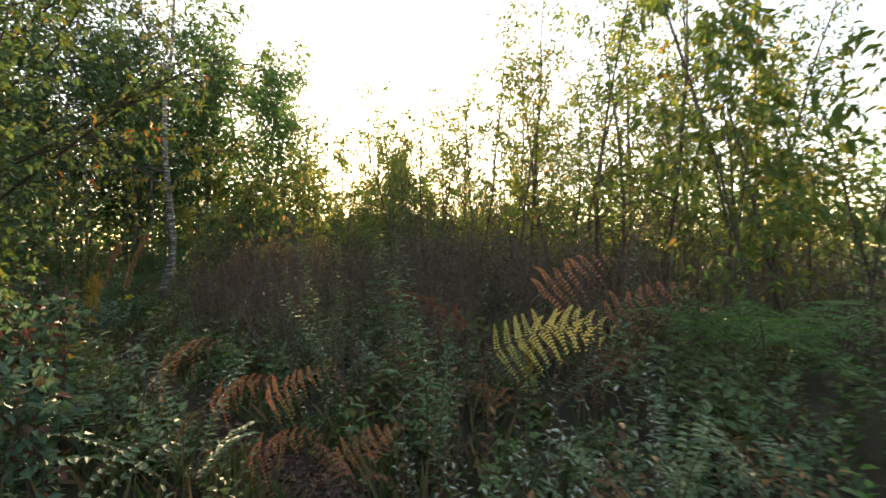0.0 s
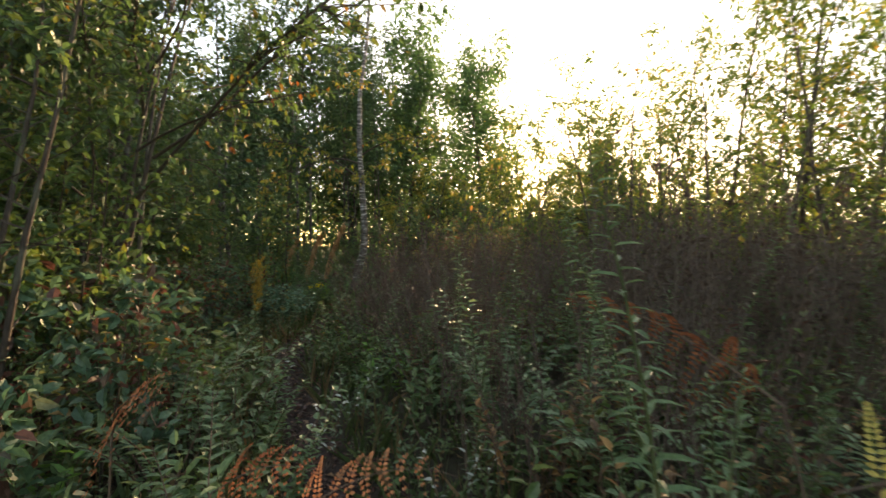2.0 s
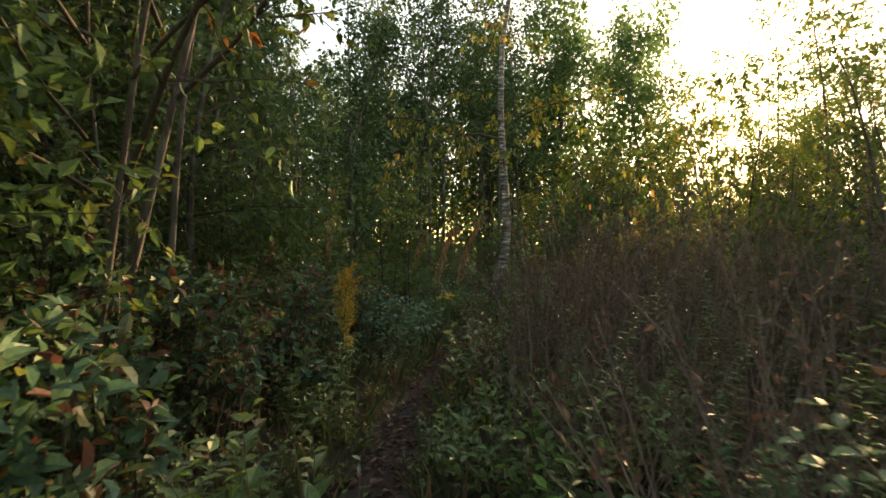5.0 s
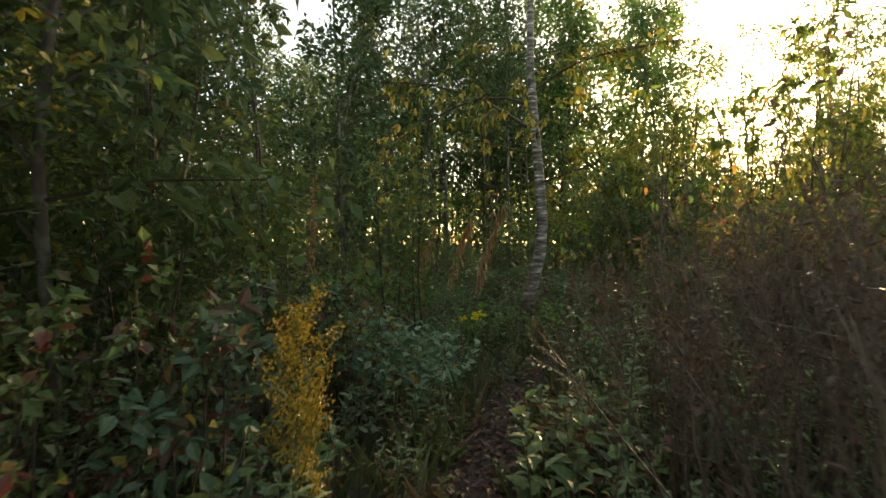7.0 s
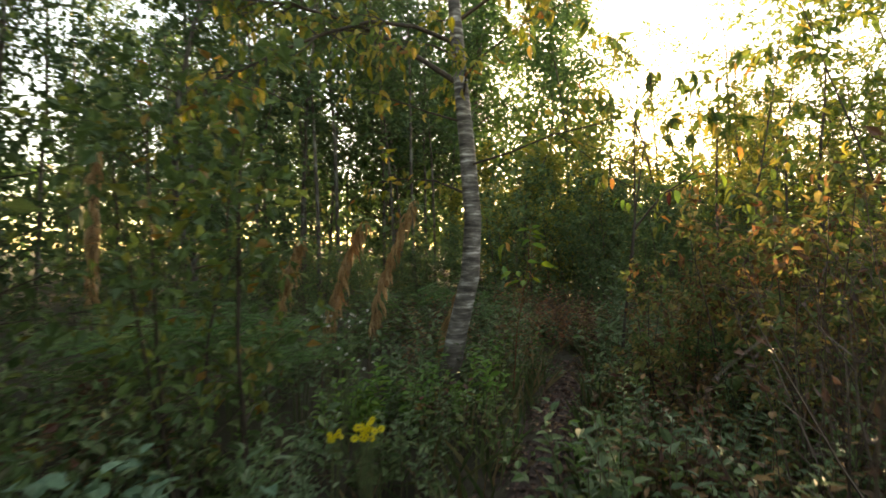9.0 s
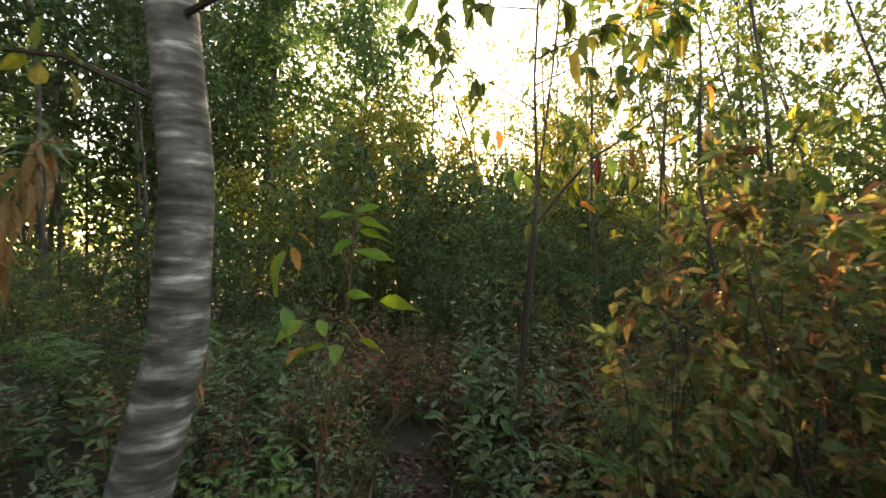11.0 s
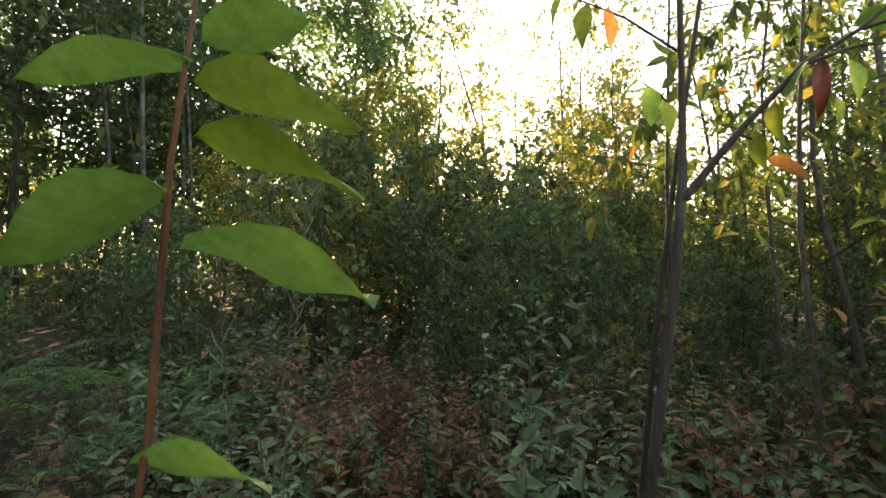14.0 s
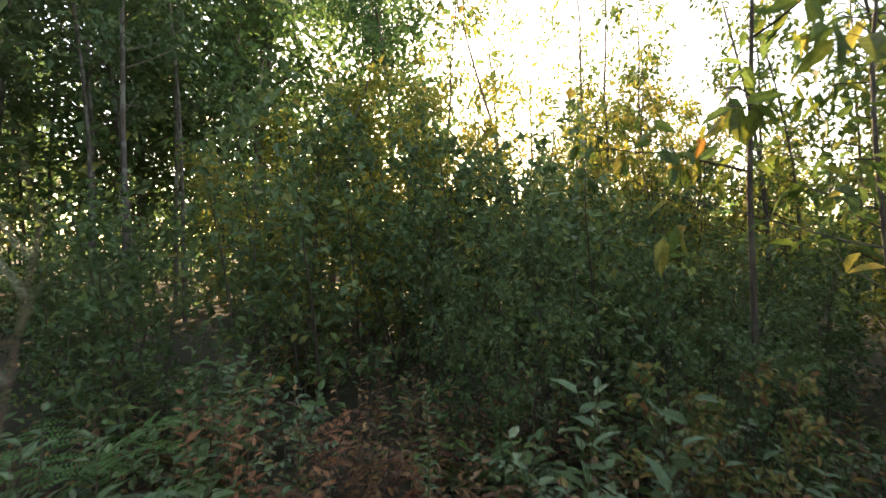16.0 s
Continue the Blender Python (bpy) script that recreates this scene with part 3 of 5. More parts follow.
# ---- undergrowth ----
low = [forb("leafy_plant", 10 + k, M_FORB, "dark green leafy undergrowth plant beside the path", 0.55 + 0.12 * k, 8, 11, 0.12, 0.5, 0.24, group="undergrowth") for k in range(3)]
low += [forb("pale_leafy_plant", 20 + k, M_FORB2, "blue-green leafy undergrowth plant with pale leaf undersides", 0.62, 7, 13, 0.105, 0.44, 0.2, group="undergrowth") for k in range(2)]
turn_low = [forb("autumn_leafy_plant", 30 + k, M_FORB3, "low undergrowth plant with red and yellow turning leaves", 0.5, 8, 12, 0.09, 0.55, 0.24, group="undergrowth") for k in range(2)]
small = [forb("small_leafy_plant", 35 + k, (M_FORB, M_FORB3)[k], "small low green plant at the edge of the footpath", 0.2, 7, 7, 0.06, 0.55, 0.12, fine=False, group="path edge plants") for k in range(2)]
far_low = [forb("undergrowth_plant", 40 + k, (M_FORB, M_FORB, M_FORB3)[k], "dark green undergrowth plant in the thicket", 0.85, 11, 16, 0.13, 0.5, 0.4, fine=False, group="far undergrowth") for k in range(3)]
weeds = [weed("dead_weed", 50 + k, 1.3 + 0.12 * k, 12, 0.34, "dead brown branching weeds with fine seed heads", 26, group="dead weeds") for k in range(4)]
dead = [forb("withered_plant", 36 + k, M_WITHER, "withered brown and orange leafy plant", 0.65, 8, 14, 0.075, 0.5, 0.26, group="withered plants") for k in range(2)]
scatter(low + turn_low[:1], 65, (-3, -0.6, 3.5, 2.7), lambda x, y, d, s: 0.36 < d < 1.9 and clear_of(x, y, 0.42), 0.5, 0.8, 0.2)
scatter(low + turn_low[:1], 200, (-9, 2.7, 3.5, 14.5), lambda x, y, d, s: 0.36 < d < 1.9 and clear_of(x, y, 0.42), 0.55, 1.2, 0.2)
scatter(dead, 75, (-9, 0.8, 4.5, 16), lambda x, y, d, s: 0.5 < d < 3.5 and clear_of(x, y, 0.5) and (s > 0 or random.random() < 0.35), 0.6, 1.15, 0.22)
scatter(dead, 34, (-5.6, 8, -2, 15.5), lambda x, y, d, s: 0.6 < d < 2.5 and s > 0 and clear_of(x, y, 0.5), 0.8, 1.25, 0.22)
scatter(turn_low, 45, (-9, 6, -2.5, 14.5), lambda x, y, d, s: 0.45 < d < 2.4 and s > 0 and clear_of(x, y, 0.42), 0.8, 1.2, 0.25)
scatter(small, 130, (-7, 0.2, 1, 15.5), lambda x, y, d, s: 0.17 < d < 0.55, 0.6, 1.2, 0.1)
scatter(low + turn_low, 130, (-11, -1, 6, 16), lambda x, y, d, s: 1.7 < d < 4, 0.9, 1.3, 0.3)
scatter(far_low, 290, (-17, -6, 11, 24), lambda x, y, d, s: d > 2.2, 0.8, 1.3, 0.4)
tall = [forb("tall_leafy_stalk", 45 + k, (M_FORB2, M_FORB)[k], "tall upright stalks with narrow grey-green leaves", 1.15, 5, 24, 0.075, 0.3, 0.2, stem_mat=M_STEMG, group="tall stalks") for k in range(2)]
scatter(tall, 22, (-5, 2.6, 5, 11), lambda x, y, d, s: s > 0 and d > 0.65, 0.7, 1.1, 0.3)
scatter(tall, 26, (-10, 0.5, 3, 15.5), lambda x, y, d, s: 0.7 < d < 2.6 and clear_of(x, y, 0.5), 0.5, 0.85, 0.3)
scatter(low[:2] + turn_low + dead + dead, 100, (-9, 12.6, -1.5, 16.5), lambda x, y, d, s: d > 0.25 and clear_of(x, y, 0.5), 0.8, 1.25, 0.25)
lush = [forb("bright_leafy_plant", 47 + k, (M_BIGGREEN, M_SPIKE)[k], "bright green leafy plant beside the path", 0.5, 5, 10, 0.12, 0.45, 0.2, stem_mat=M_STEMG, group="bright plants") for k in range(2)]
scatter(lush, 34, (-8, 2.2, -1, 14.6), lambda x, y, d, s: 0.42 < d < 1.5 and clear_of(x, y, 0.45), 0.6, 1.1, 0.4)
scatter(lush, 12, (-1.5, 0.8, 3, 3.2), lambda x, y, d, s: 0.6 < d < 2 and clear_of(x, y, 0.5), 0.6, 1.0, 0.3)
hold, AVOID = AVOID, []
scatter(low + lush + turn_low[:1], 120, (-9.2, 7.0, -3.2, 15.2), lambda x, y, d, s: 0.32 < d < 3.0 and clear_of(x, y, 0.4), 0.4, 0.65, 0.24, 9)
scatter(low + lush, 60, (-3.6, 1.2, 2.6, 6.2), lambda x, y, d, s: 0.34 < d < 2.0 and clear_of(x, y, 0.4), 0.4, 0.65, 0.24, 9)
AVOID = hold
for x, y, sc in ((-6.9, 9.0, 1.0), (-7.2, 9.3, 1.05), (-6.7, 9.5, 0.9), (-7.5, 9.0, 1.1), (-7.0, 8.6, 0.95), (-8.1, 8.9, 1.1), (-7.7, 8.5, 1.1), (1.9, 1.9, 1.0), (2.2, 2.4, 1.1), (1.6, 1.4, 0.9), (2.6, 2.1, 1.1), (2.0, 2.9, 1.0), (2.9, 2.7, 1.2), (1.5, 2.2, 0.9)):
    put(random.choice(low + lush[:1]), x, y, sc, tilt=6)
# dead brown weeds fill the slope right of the first bend
scatter(weeds, 95, (-4.5, 3.2, 6.5, 11), lambda x, y, d, s: s > 0 and d > 1.9 and y > 5.0, 1.05, 1.4, 0.34)
scatter(weeds, 16, (-0.7, 4.8, 1.4, 7.6), lambda x, y, d, s: y > 5.6, 1.2, 1.4, 0.3)
scatter(weeds, 26, (-12, 6, -2, 15), lambda x, y, d, s: d > 1.5, 0.4, 0.7, 0.4)
scatter(weeds, 26, (-4, 2, 3, 8), lambda x, y, d, s: 0.8 < d < 2.0 and s > 0 and y > 3.9, 0.7, 1.0, 0.3)

# ---- shrubs and small trees ----
shrubs = [woody("shrub", 60 + k, M_SHRUB, M_TWIG, "leafy autumn shrub with green and orange leaves", "shrub", 2.1, 5, 0.35, 0.012, 0.15, 9, 0.3, 3, 8, 0.07, 0.6, group="shrubs") for k in range(3)]
redsh = [woody("red_shrub", 70 + k, M_REDSH, M_TWIG, "low shrub with green and reddish rounded leaves", "shrub", 1.15, 6, 0.35, 0.008, 0.15, 7, 0.32, 3, 4, 0.055, 0.72, fine=False, cloud=0.2, group="shrubs") for k in range(2)]
thick = [woody("thicket_shrub", 80 + k, M_THICK, M_TWIG, "dense dark green thicket shrub", "shrub", 3.0, 6, 0.7, 0.016, 0.06, 11, 0.27, 3, 8, 0.10, 0.58, lean=0.3, twig_mesh=False, group="thicket") for k in range(3)]
yellow = [woody("yellow_shrub", 90 + k, M_YTREE, M_TWIG, "tall shrub with yellow-green leaves against the light", "shrub", 4.2, 4, 0.5, 0.022, 0.12, 12, 0.26, 3, 10, 0.085, 0.55, group="yellow shrubs") for k in range(2)]
sapl = [woody("sapling", 100 + k, M_SAP, M_BARK, "slender sapling with drooping yellow-green leaves", "tree", 5.5, 1, 0, 0.035, 0.18, 24, 0.26, 4, 7, 0.105, 0.46, droop=0.5, sides=6, group="saplings") for k in range(3)]
trees = [woody("broadleaf_tree", 110 + k, M_TREE, M_TRUNK, "tall green broadleaf tree", "tree", 13, 1, 0, 0.13, 0.14, 32, 0.32, 7, 12, 0.25, 0.65, droop=0.25, sides=6, cloud=0.7, twig_mesh=False, group="woodland trees") for k in range(2)]
ytrees = [woody("autumn_tree", 120 + k, M_YTREE, M_TRUNK, "broadleaf tree with yellowing leaves", "tree", 8, 1, 0, 0.07, 0.12, 26, 0.25, 6, 12, 0.19, 0.6, droop=0.3, sides=6, cloud=0.5, twig_mesh=False, group="woodland trees") for k in range(2)]
dtrees = [woody("dark_tree", 125 + k, M_DARK, M_TRUNK, "dense dark green woodland tree in shade", "tree", 8, 1, 0, 0.07, 0.10, 28, 0.25, 6, 12, 0.18, 0.6, droop=0.2, sides=6, cloud=0.5, twig_mesh=False, group="woodland trees") for k in range(2)]
poles = [woody("pole_tree", 130 + k, M_DARK, M_TRUNK, "thin straight dark-barked woodland tree", "tree", 12, 1, 0, 0.06, 0.36, 26, 0.13, 3, 10, 0.19, 0.6, sides=5, lean=0.04, wander=0.05, cloud=0.5, twig_mesh=False, group="woodland trees") for k in range(3)]
bush = [woody("small_tree", 135 + k, M_SHRUB, M_BARK, "small multi-stemmed tree with green and orange leaves", "tree", 4.4, 3, 0.25, 0.026, 0.25, 12, 0.33, 4, 8, 0.065, 0.6, fine=True, sides=6, rise=0.3, cloud=0.12, group="small trees") for k in range(2)]

bigsap = [woody("broad_leaved_sapling", 138 + k, M_SAP, M_BARK, "slender sapling with broad hanging leaves", "tree", 4.8, 1, 0, 0.02, 0.3, 18, 0.28, 3, 6, 0.145, 0.42, droop=0.7, fine=True, sides=6, rise=0.25, cloud=0.1, group="saplings") for k in range(2)]
spray = []
for k in range(2):
    rng = np.random.default_rng(170 + k)
    sp = thing("arching_shrub", "arching shrub stems lined with pale oval leaves", "shrub", "arching shrubs")
    st, lf = Buf(), Buf()
    for q in range(7):
        b = q * 0.9 + rng.uniform(-0.3, 0.3)
        pts = bent(rng, (0, 0, -0.02), (math.cos(b) * 0.55, math.sin(b) * 0.55, 1), rng.uniform(0.8, 1.2), 7, 0.05, -0.13)
        st.tube(pts, np.linspace(0.006, 0.002, 8), 4)
        m = 15
        sh = np.repeat(np.linspace(0.3, 0.98, m), 2)
        p, d = along(pts, sh)
        sg = np.tile([-1, 1], m)[:, None]
        sd = unit(np.cross(d, (0, 0, 1)))
        ln = rng.uniform(0.055, 0.085, 2 * m)
        lf.leaves(p, sd * sg + d * 0.5 + rng.normal(0, 0.12, (2 * m, 3)), np.array([0, 0, 1]) + rng.normal(0, 0.25, (2 * m, 3)), ln, ln * 0.5, True)
    part("stem", st, M_STEMB, sp)
    part("foliage", lf, M_FORB2, sp, kind="stuff")
    spray.append(sp)
for x, y, sc, tn in ((-2.45, 3.3, 0.95, 20), (-1.5, 2.75, 0.8, 60), (-1.75, 1.9, 0.8, 140), (-3.4, 4.1, 0.8, 200), (1.1, 2.3, 0.75, 90), (1.6, 2.0, 0.8, 10), (0.9, 4.2, 0.8, 50), (-1.1, 4.9, 1.0, 0),
                     (-0.4, 4.4, 0.9, 80), (-4.3, 8.3, 0.8, 30), (-4.1, 9.3, 0.8, 160), (-4.6, 10.4, 0.8, 250), (-7.2, 13.0, 0.8, 100), (-5.0, 13.8, 0.9, 33), (-5.3, 14.7, 0.9, 190), (-7.6, 14.8, 0.9, 300)):
    put(random.choice(spray), x, y, sc, turn=tn)
for x, y, sc in ((-4.2, 13.8, 1.0), (-2.9, 12.6, 0.85), (-3.6, 15.2, 1.1), (2.6, 4.6, 0.75), (3.4, 6.0, 0.9)):
    put(random.choice(bigsap), x, y, sc)

near_sh = [woody("broad_leaved_shrub", 75 + k, M_NEAR, M_TWIG, "shrub with broad teal-green leaves, a few yellow and red", "shrub", 1.25, 5, 0.25, 0.008, 0.2, 7, 0.3, 3, 3, 0.09, 0.62, fine=True, cloud=0.15, group="path side shrubs") for k in range(2)]
for x, y, sc in ((-2.75, 3.15, 0.95), (-3.3, 3.75, 1.05), (-4.0, 4.4, 1.05), (-4.6, 5.1, 0.9), (-5.1, 5.75, 0.95), (-5.65, 6.5, 0.95), (-6.0, 7.2, 0.8), (-2.1, 2.5, 0.8), (-3.7, 3.2, 1.2), (-5.2, 4.7, 1.1)):
    put(random.choice(near_sh), x, y, sc)
# left thicket of the first bend
for x, y, s in ((-3.7, 2.9, 1.0), (-7.9, 6.6, 0.95), (-6.4, 5.1, 1.1), (-3.9, 0.6, 1.0), (-8.0, 7.8, 1.0), (-5.6, 3.6, 1.15), (-7.2, 4.4, 1.2)):
    put(random.choice(bush), x, y, s)
scatter(shrubs, 32, (-9, -1, -1.0, 9), lambda x, y, d, s: s < 0 and d > (2.4 if y < 3.4 else 1.6), 0.8, 1.3, 0.6)
for x, y, sc in ((-6.9, 5.9, 0.68), (-7.9, 5.0, 0.8), (-6.6, 3.6, 0.7), (-9.0, 7.2, 0.85)):
    put(random.choice(dtrees), x, y, sc)
scatter(redsh, 22, (-8, 3.0, -1.5, 8), lambda x, y, d, s: s < 0 and 0.95 < d < 2.2, 0.6, 1.05, 0.4)
scatter(dtrees, 12, (-13, -1, -5, 9), lambda x, y, d, s: s < 0 and d > 4.4, 0.6, 1.0, 1.2)
scatter(ytrees, 5, (-9.5, 0, -4, 9), lambda x, y, d, s: s < 0 and d > 4.2, 0.5, 0.75, 1.2)
# right of the path further on
autumn = [woody("autumn_shrub", 65 + k, M_AUTUMN, M_TWIG, "shrub with golden, brown and pale green autumn leaves", "shrub", 1.75, 6, 0.35, 0.009, 0.15, 8, 0.3, 3, 6, 0.07, 0.52, fine=True, cloud=0.15, group="autumn shrubs") for k in range(2)]
for k, (x, y, sc) in enumerate(((-4.95, 11.45, 0.8), (-4.5, 11.75, 0.95), (-4.1, 11.3, 0.95), (-3.5, 11.7, 0.95), (-4.45, 12.4, 0.75), (-3.2, 10.9, 0.9), (-4.15, 10.6, 0.6), (-2.8, 12.1, 1.0), (-3.7, 13.0, 0.8), (-5.0, 14.4, 0.65))):
    if k < 2:
        autumn[k].location, autumn[k].scale = (x, y, height_at(x, y)), (sc, sc, sc)
    else:
        put(autumn[k % 2], x, y, sc / autumn[k % 2].scale[0])
scatter(weeds, 16, (-4.2, 7.0, -1.4, 10.4), lambda x, y, d, s: s > 0 and 1.0 < d < 2.4, 0.9, 1.2, 0.3)
scatter(shrubs, 16, (-4.5, 8, 2, 14), lambda x, y, d, s: s > 0 and 1.5 < d, 0.5, 0.75, 0.6)
# thicket ahead of the end, with a dark gap where the path slips through
for x, y, s in ((-8.6, 15.6, 0.75), (-7.9, 16.9, 1.1), (-9.9, 16.2, 0.65), (-5.4, 16.4, 0.85), (-4.4, 15.9, 0.6), (-6.1, 17.9, 1.1), (-7.1, 18.3, 1.15), (-3.4, 16.6, 0.6),
                (-2.2, 15.9, 0.55), (-1.2, 16.9, 0.95), (-8.8, 18.3, 0.8), (-10.8, 15.0, 0.5), (-4.9, 18.1, 0.8), (0.2, 16.1, 0.9), (-3.4, 18.4, 0.7), (-11, 17.3, 0.6), (-12.5, 15.6, 0.55), (-9.6, 14.3, 0.45)):
    put(random.choice(thick), x, y, s)
scatter(yellow, 20, (-10, 18.5, 2, 25), lambda x, y, d, s: d > 1.5 and not lane(x, y), 0.7, 1.0, 1.2)
scatter(thick, 24, (-3, 10.5, 9, 20), lambda x, y, d, s: s > 0 and d > 5, 0.45, 0.7, 0.9)
for x, y, sc in ((-3.4, 14.4, 0.42), (-4.6, 14.9, 0.4), (-2.6, 14.6, 0.4), (-3.9, 16.2, 0.5), (-4.9, 17.0, 0.6), (-3.2, 17.4, 0.6), (-4.3, 19.0, 0.85), (-5.3, 20.2, 0.95), (-3.6, 20.8, 1.0), (-4.9, 21.4, 1.05), (-4.6, 22.5, 1.1), (-3.4, 22.8, 1.1), (-5.8, 22.0, 1.05), (-6.2, 23.5, 1.1), (-2.9, 13.4, 0.35)):
    put(random.choice(thick), x, y, sc)
for x, y, sc in ((-7.8, 24.5, 1.1), (-8.6, 27.0, 1.2), (-3.4, 30.5, 1.15)):
    put(random.choice(sapl), x, y, sc)
for x, y, sc in ((-4.4, 25.0, 1.0), (-5.6, 26.5, 1.1), (-4.9, 28.5, 1.2), (-6.2, 29.5, 1.3), (-3.6, 27.0, 1.15)):
    put(random.choice(yellow), x, y, sc)
# saplings right
for x, y, s in ((3.9, 11.4, 1.1), (3.65, 5.1, 0.75), (4.6, 7.2, 0.95), (5.2, 7.7, 1.0), (6.2, 6.9, 0.95), (1.9, 12.5, 0.9), (0.4, 14.2, 0.85), (2.8, 14.0, 1.0), (5.5, 10.6, 1.0),
                (6.8, 9.2, 1.05), (-1.5, 17.6, 1.05), (-7.6, 20.5, 0.9), (-1.3, 15.5, 0.9), (-1.5, 12.9, 0.75), (7.5, 12.5, 1.1), (0.6, 18.5, 1.1), (4.4, 16.0, 1.1), (-2.2, 13.6, 0.6),
                (5.8, 5.6, 0.9), (8.2, 7.4, 1.0), (0.2, 13.0, 0.95), (0.9, 13.6, 1.1), (1.5, 12.2, 1.1), (2.3, 13.1, 1.2), (2.9, 12.3, 1.25), (-0.7, 14.2, 0.85), (2.4, 17.5, 1.1), (-0.4, 20.5, 1.1), (6.0, 14.0, 1.1)):
    put(random.choice(sapl), x, y, s)
scatter(sapl, 24, (-3.5, 15, 9, 27), lambda x, y, d, s: x > -3.5 + 0.1 * (y - 15) and not lane(x, y), 0.95, 1.35, 1.0)
scatter(sapl, 8, (2.5, 7.5, 9, 15), lambda x, y, d, s: True, 0.9, 1.15, 0.9)
for x, y, sc in ((-5.3, 23.5, 1.6), (-4.2, 25.0, 1.75), (-6.3, 26.5, 1.85), (-5.3, 29.0, 1.9), (-3.3, 22.3, 1.4), (-7.0, 24.3, 1.5)):
    put(random.choice(sapl), x, y, sc)
for x, y, sc in ((-3.6, 23.4, 1.5), (-4.4, 27.0, 1.9), (-6.9, 25.5, 1.6), (-2.6, 21.0, 1.2), (-6.6, 20.2, 0.85), (-5.7, 23.6, 1.1), (-4.3, 22.6, 1.1), (-3.3, 19.6, 0.9), (-7.4, 21.6, 1.0)):
    put(random.choice(yellow), x, y, sc)
for x, y, sc in ((-6.25, 16.9, 0.8), (-6.5, 19.3, 0.95), (-5.95, 15.7, 0.5)):
    put(random.choice(thick), x, y, sc)
# airy saplings closing the sky right of the sun
for x, y, sc in ((-0.3, 9.6, 0.8), (0.35, 8.5, 0.76), (1.2, 8.9, 0.95), (2.1, 9.3, 1.15), (3.1, 9.2, 1.3), (1.9, 10.9, 1.35), (4.3, 9.6, 1.4), (0.6, 11.2, 1.15), (3.2, 11.8, 1.5), (5.4, 12.4, 1.6), (-1.2, 10.9, 0.85), (-0.5, 12.4, 1.0),
                 (-2.3, 19.5, 1.15), (-1.6, 21.5, 1.3), (-2.6, 23.0, 1.3), (-8.3, 21.5, 0.85), (-7.6, 23.5, 1.1), (-0.8, 18.8, 1.25), (-2.4, 26.5, 1.3)):
    put(random.choice(sapl), x, y, sc)
pale_trunk = woody("grey_trunked_tree", 128, M_SAP, M_TRUNK, "slim tree with a pale grey trunk and sparse yellow-green leaves", "tree", 9.5, 1, 0, 0.085, 0.3, 24, 0.2, 4, 9, 0.17, 0.5, droop=0.5, sides=8, lean=0.02, wander=0.05)
pale_trunk.location = (5.9, 15.4, 0)
for x, y, sc in ((3.3, 4.9, 1.05), (4.5, 5.3, 1.15), (4.0, 6.2, 1.2)):
    put(bigsap[0], x, y, sc)
# woodland round about
for x, y, s in ((-12.0, 29, 1.05), (-14.5, 28, 1.1), (-11.7, 31, 0.95), (-16.5, 31, 1.15), (-13, 34, 1.2), (-18, 27, 1.0), (-9.4, 27, 0.8), (-12.5, 25, 0.8), (-15.5, 24, 0.85)):
    put(random.choice(trees), x, y, s)
scatter(poles, 96, (-34, 9, -8, 36), lambda x, y, d, s: math.hypot(x + 5.5, y - 9) > 10 and (x + 5.5) / max(y - 9, 0.1) < -0.42, 0.8, 1.2, 0.7, 2)
scatter(trees, 9, (-38, 2, -18, 40), lambda x, y, d, s: math.hypot(x + 5.5, y - 9) > 19 and (x + 5.5) / max(y - 9, 0.1) < -0.45, 0.8, 1.2, 2.5, 2)
scatter(dtrees, 16, (-22, 0, -10, 16), lambda x, y, d, s: (y - 7.3) < -0.75 * (x + 4.8) and x < -10.5, 0.7, 1.2, 1.5)
scatter(dtrees, 8, (-26, 11, -11.5, 28), lambda x, y, d, s: (x + 5.5) / max(y - 9, 0.1) < -0.5, 0.7, 1.1, 1.6)
scatter(ytrees, 12, (-12, 24, 5, 34), lambda x, y, d, s: not lane(x, y), 0.6, 0.8, 1.8)
scatter(ytrees, 6, (-11, 18.5, -6.5, 24), lambda x, y, d, s: d > 2, 0.45, 0.6, 1.4)
scatter(thick, 22, (-22, 6, -7, 24), lambda x, y, d, s: s < 0 and d > 4.5, 0.4, 0.65, 1.0)
scatter(sapl, 12, (6, 8, 26, 30), lambda x, y, d, s: True, 0.9, 1.3, 1.8)
scatter(thick, 14, (6, 2, 22, 24), lambda x, y, d, s: True, 0.7, 1.0, 1.8)
scatter(ytrees, 8, (8, -14, 26, 22), lambda x, y, d, s: True, 0.8, 1.1, 3)
# unseen trees, added behind the start to close the ring
scatter(trees, 6, (-26, -24, 22, -6), lambda x, y, d, s: True, 0.8, 1.1, 4)

# far woods: a continuous belt of foliage closing the view all round
rng = np.random.default_rng(9)
far = Buf()
n = 40000
a = rng.uniform(-math.pi, math.pi, n)
r = rng.uniform(34, 58, n)
tops = np.array([8.5 + 3.0 * noise.noise((math.cos(v) * 6, math.sin(v) * 6, 0.5)) + 2.0 * noise.noise((math.cos(v) * 22, math.sin(v) * 22, 2.5)) for v in a])
open_side = np.exp(-((a + 0.12) / 0.55) ** 2)
left = np.exp(-((a + 1.0) / 0.5) ** 2)
tops = tops * (1.2 - 0.7 * open_side - 0.15 * left).clip(0.4) * r / 46
z = tops * rng.uniform(0, 1, n) ** 0.8
p = np.stack([-3 + r * np.sin(a), 9 + r * np.cos(a), z], 1)
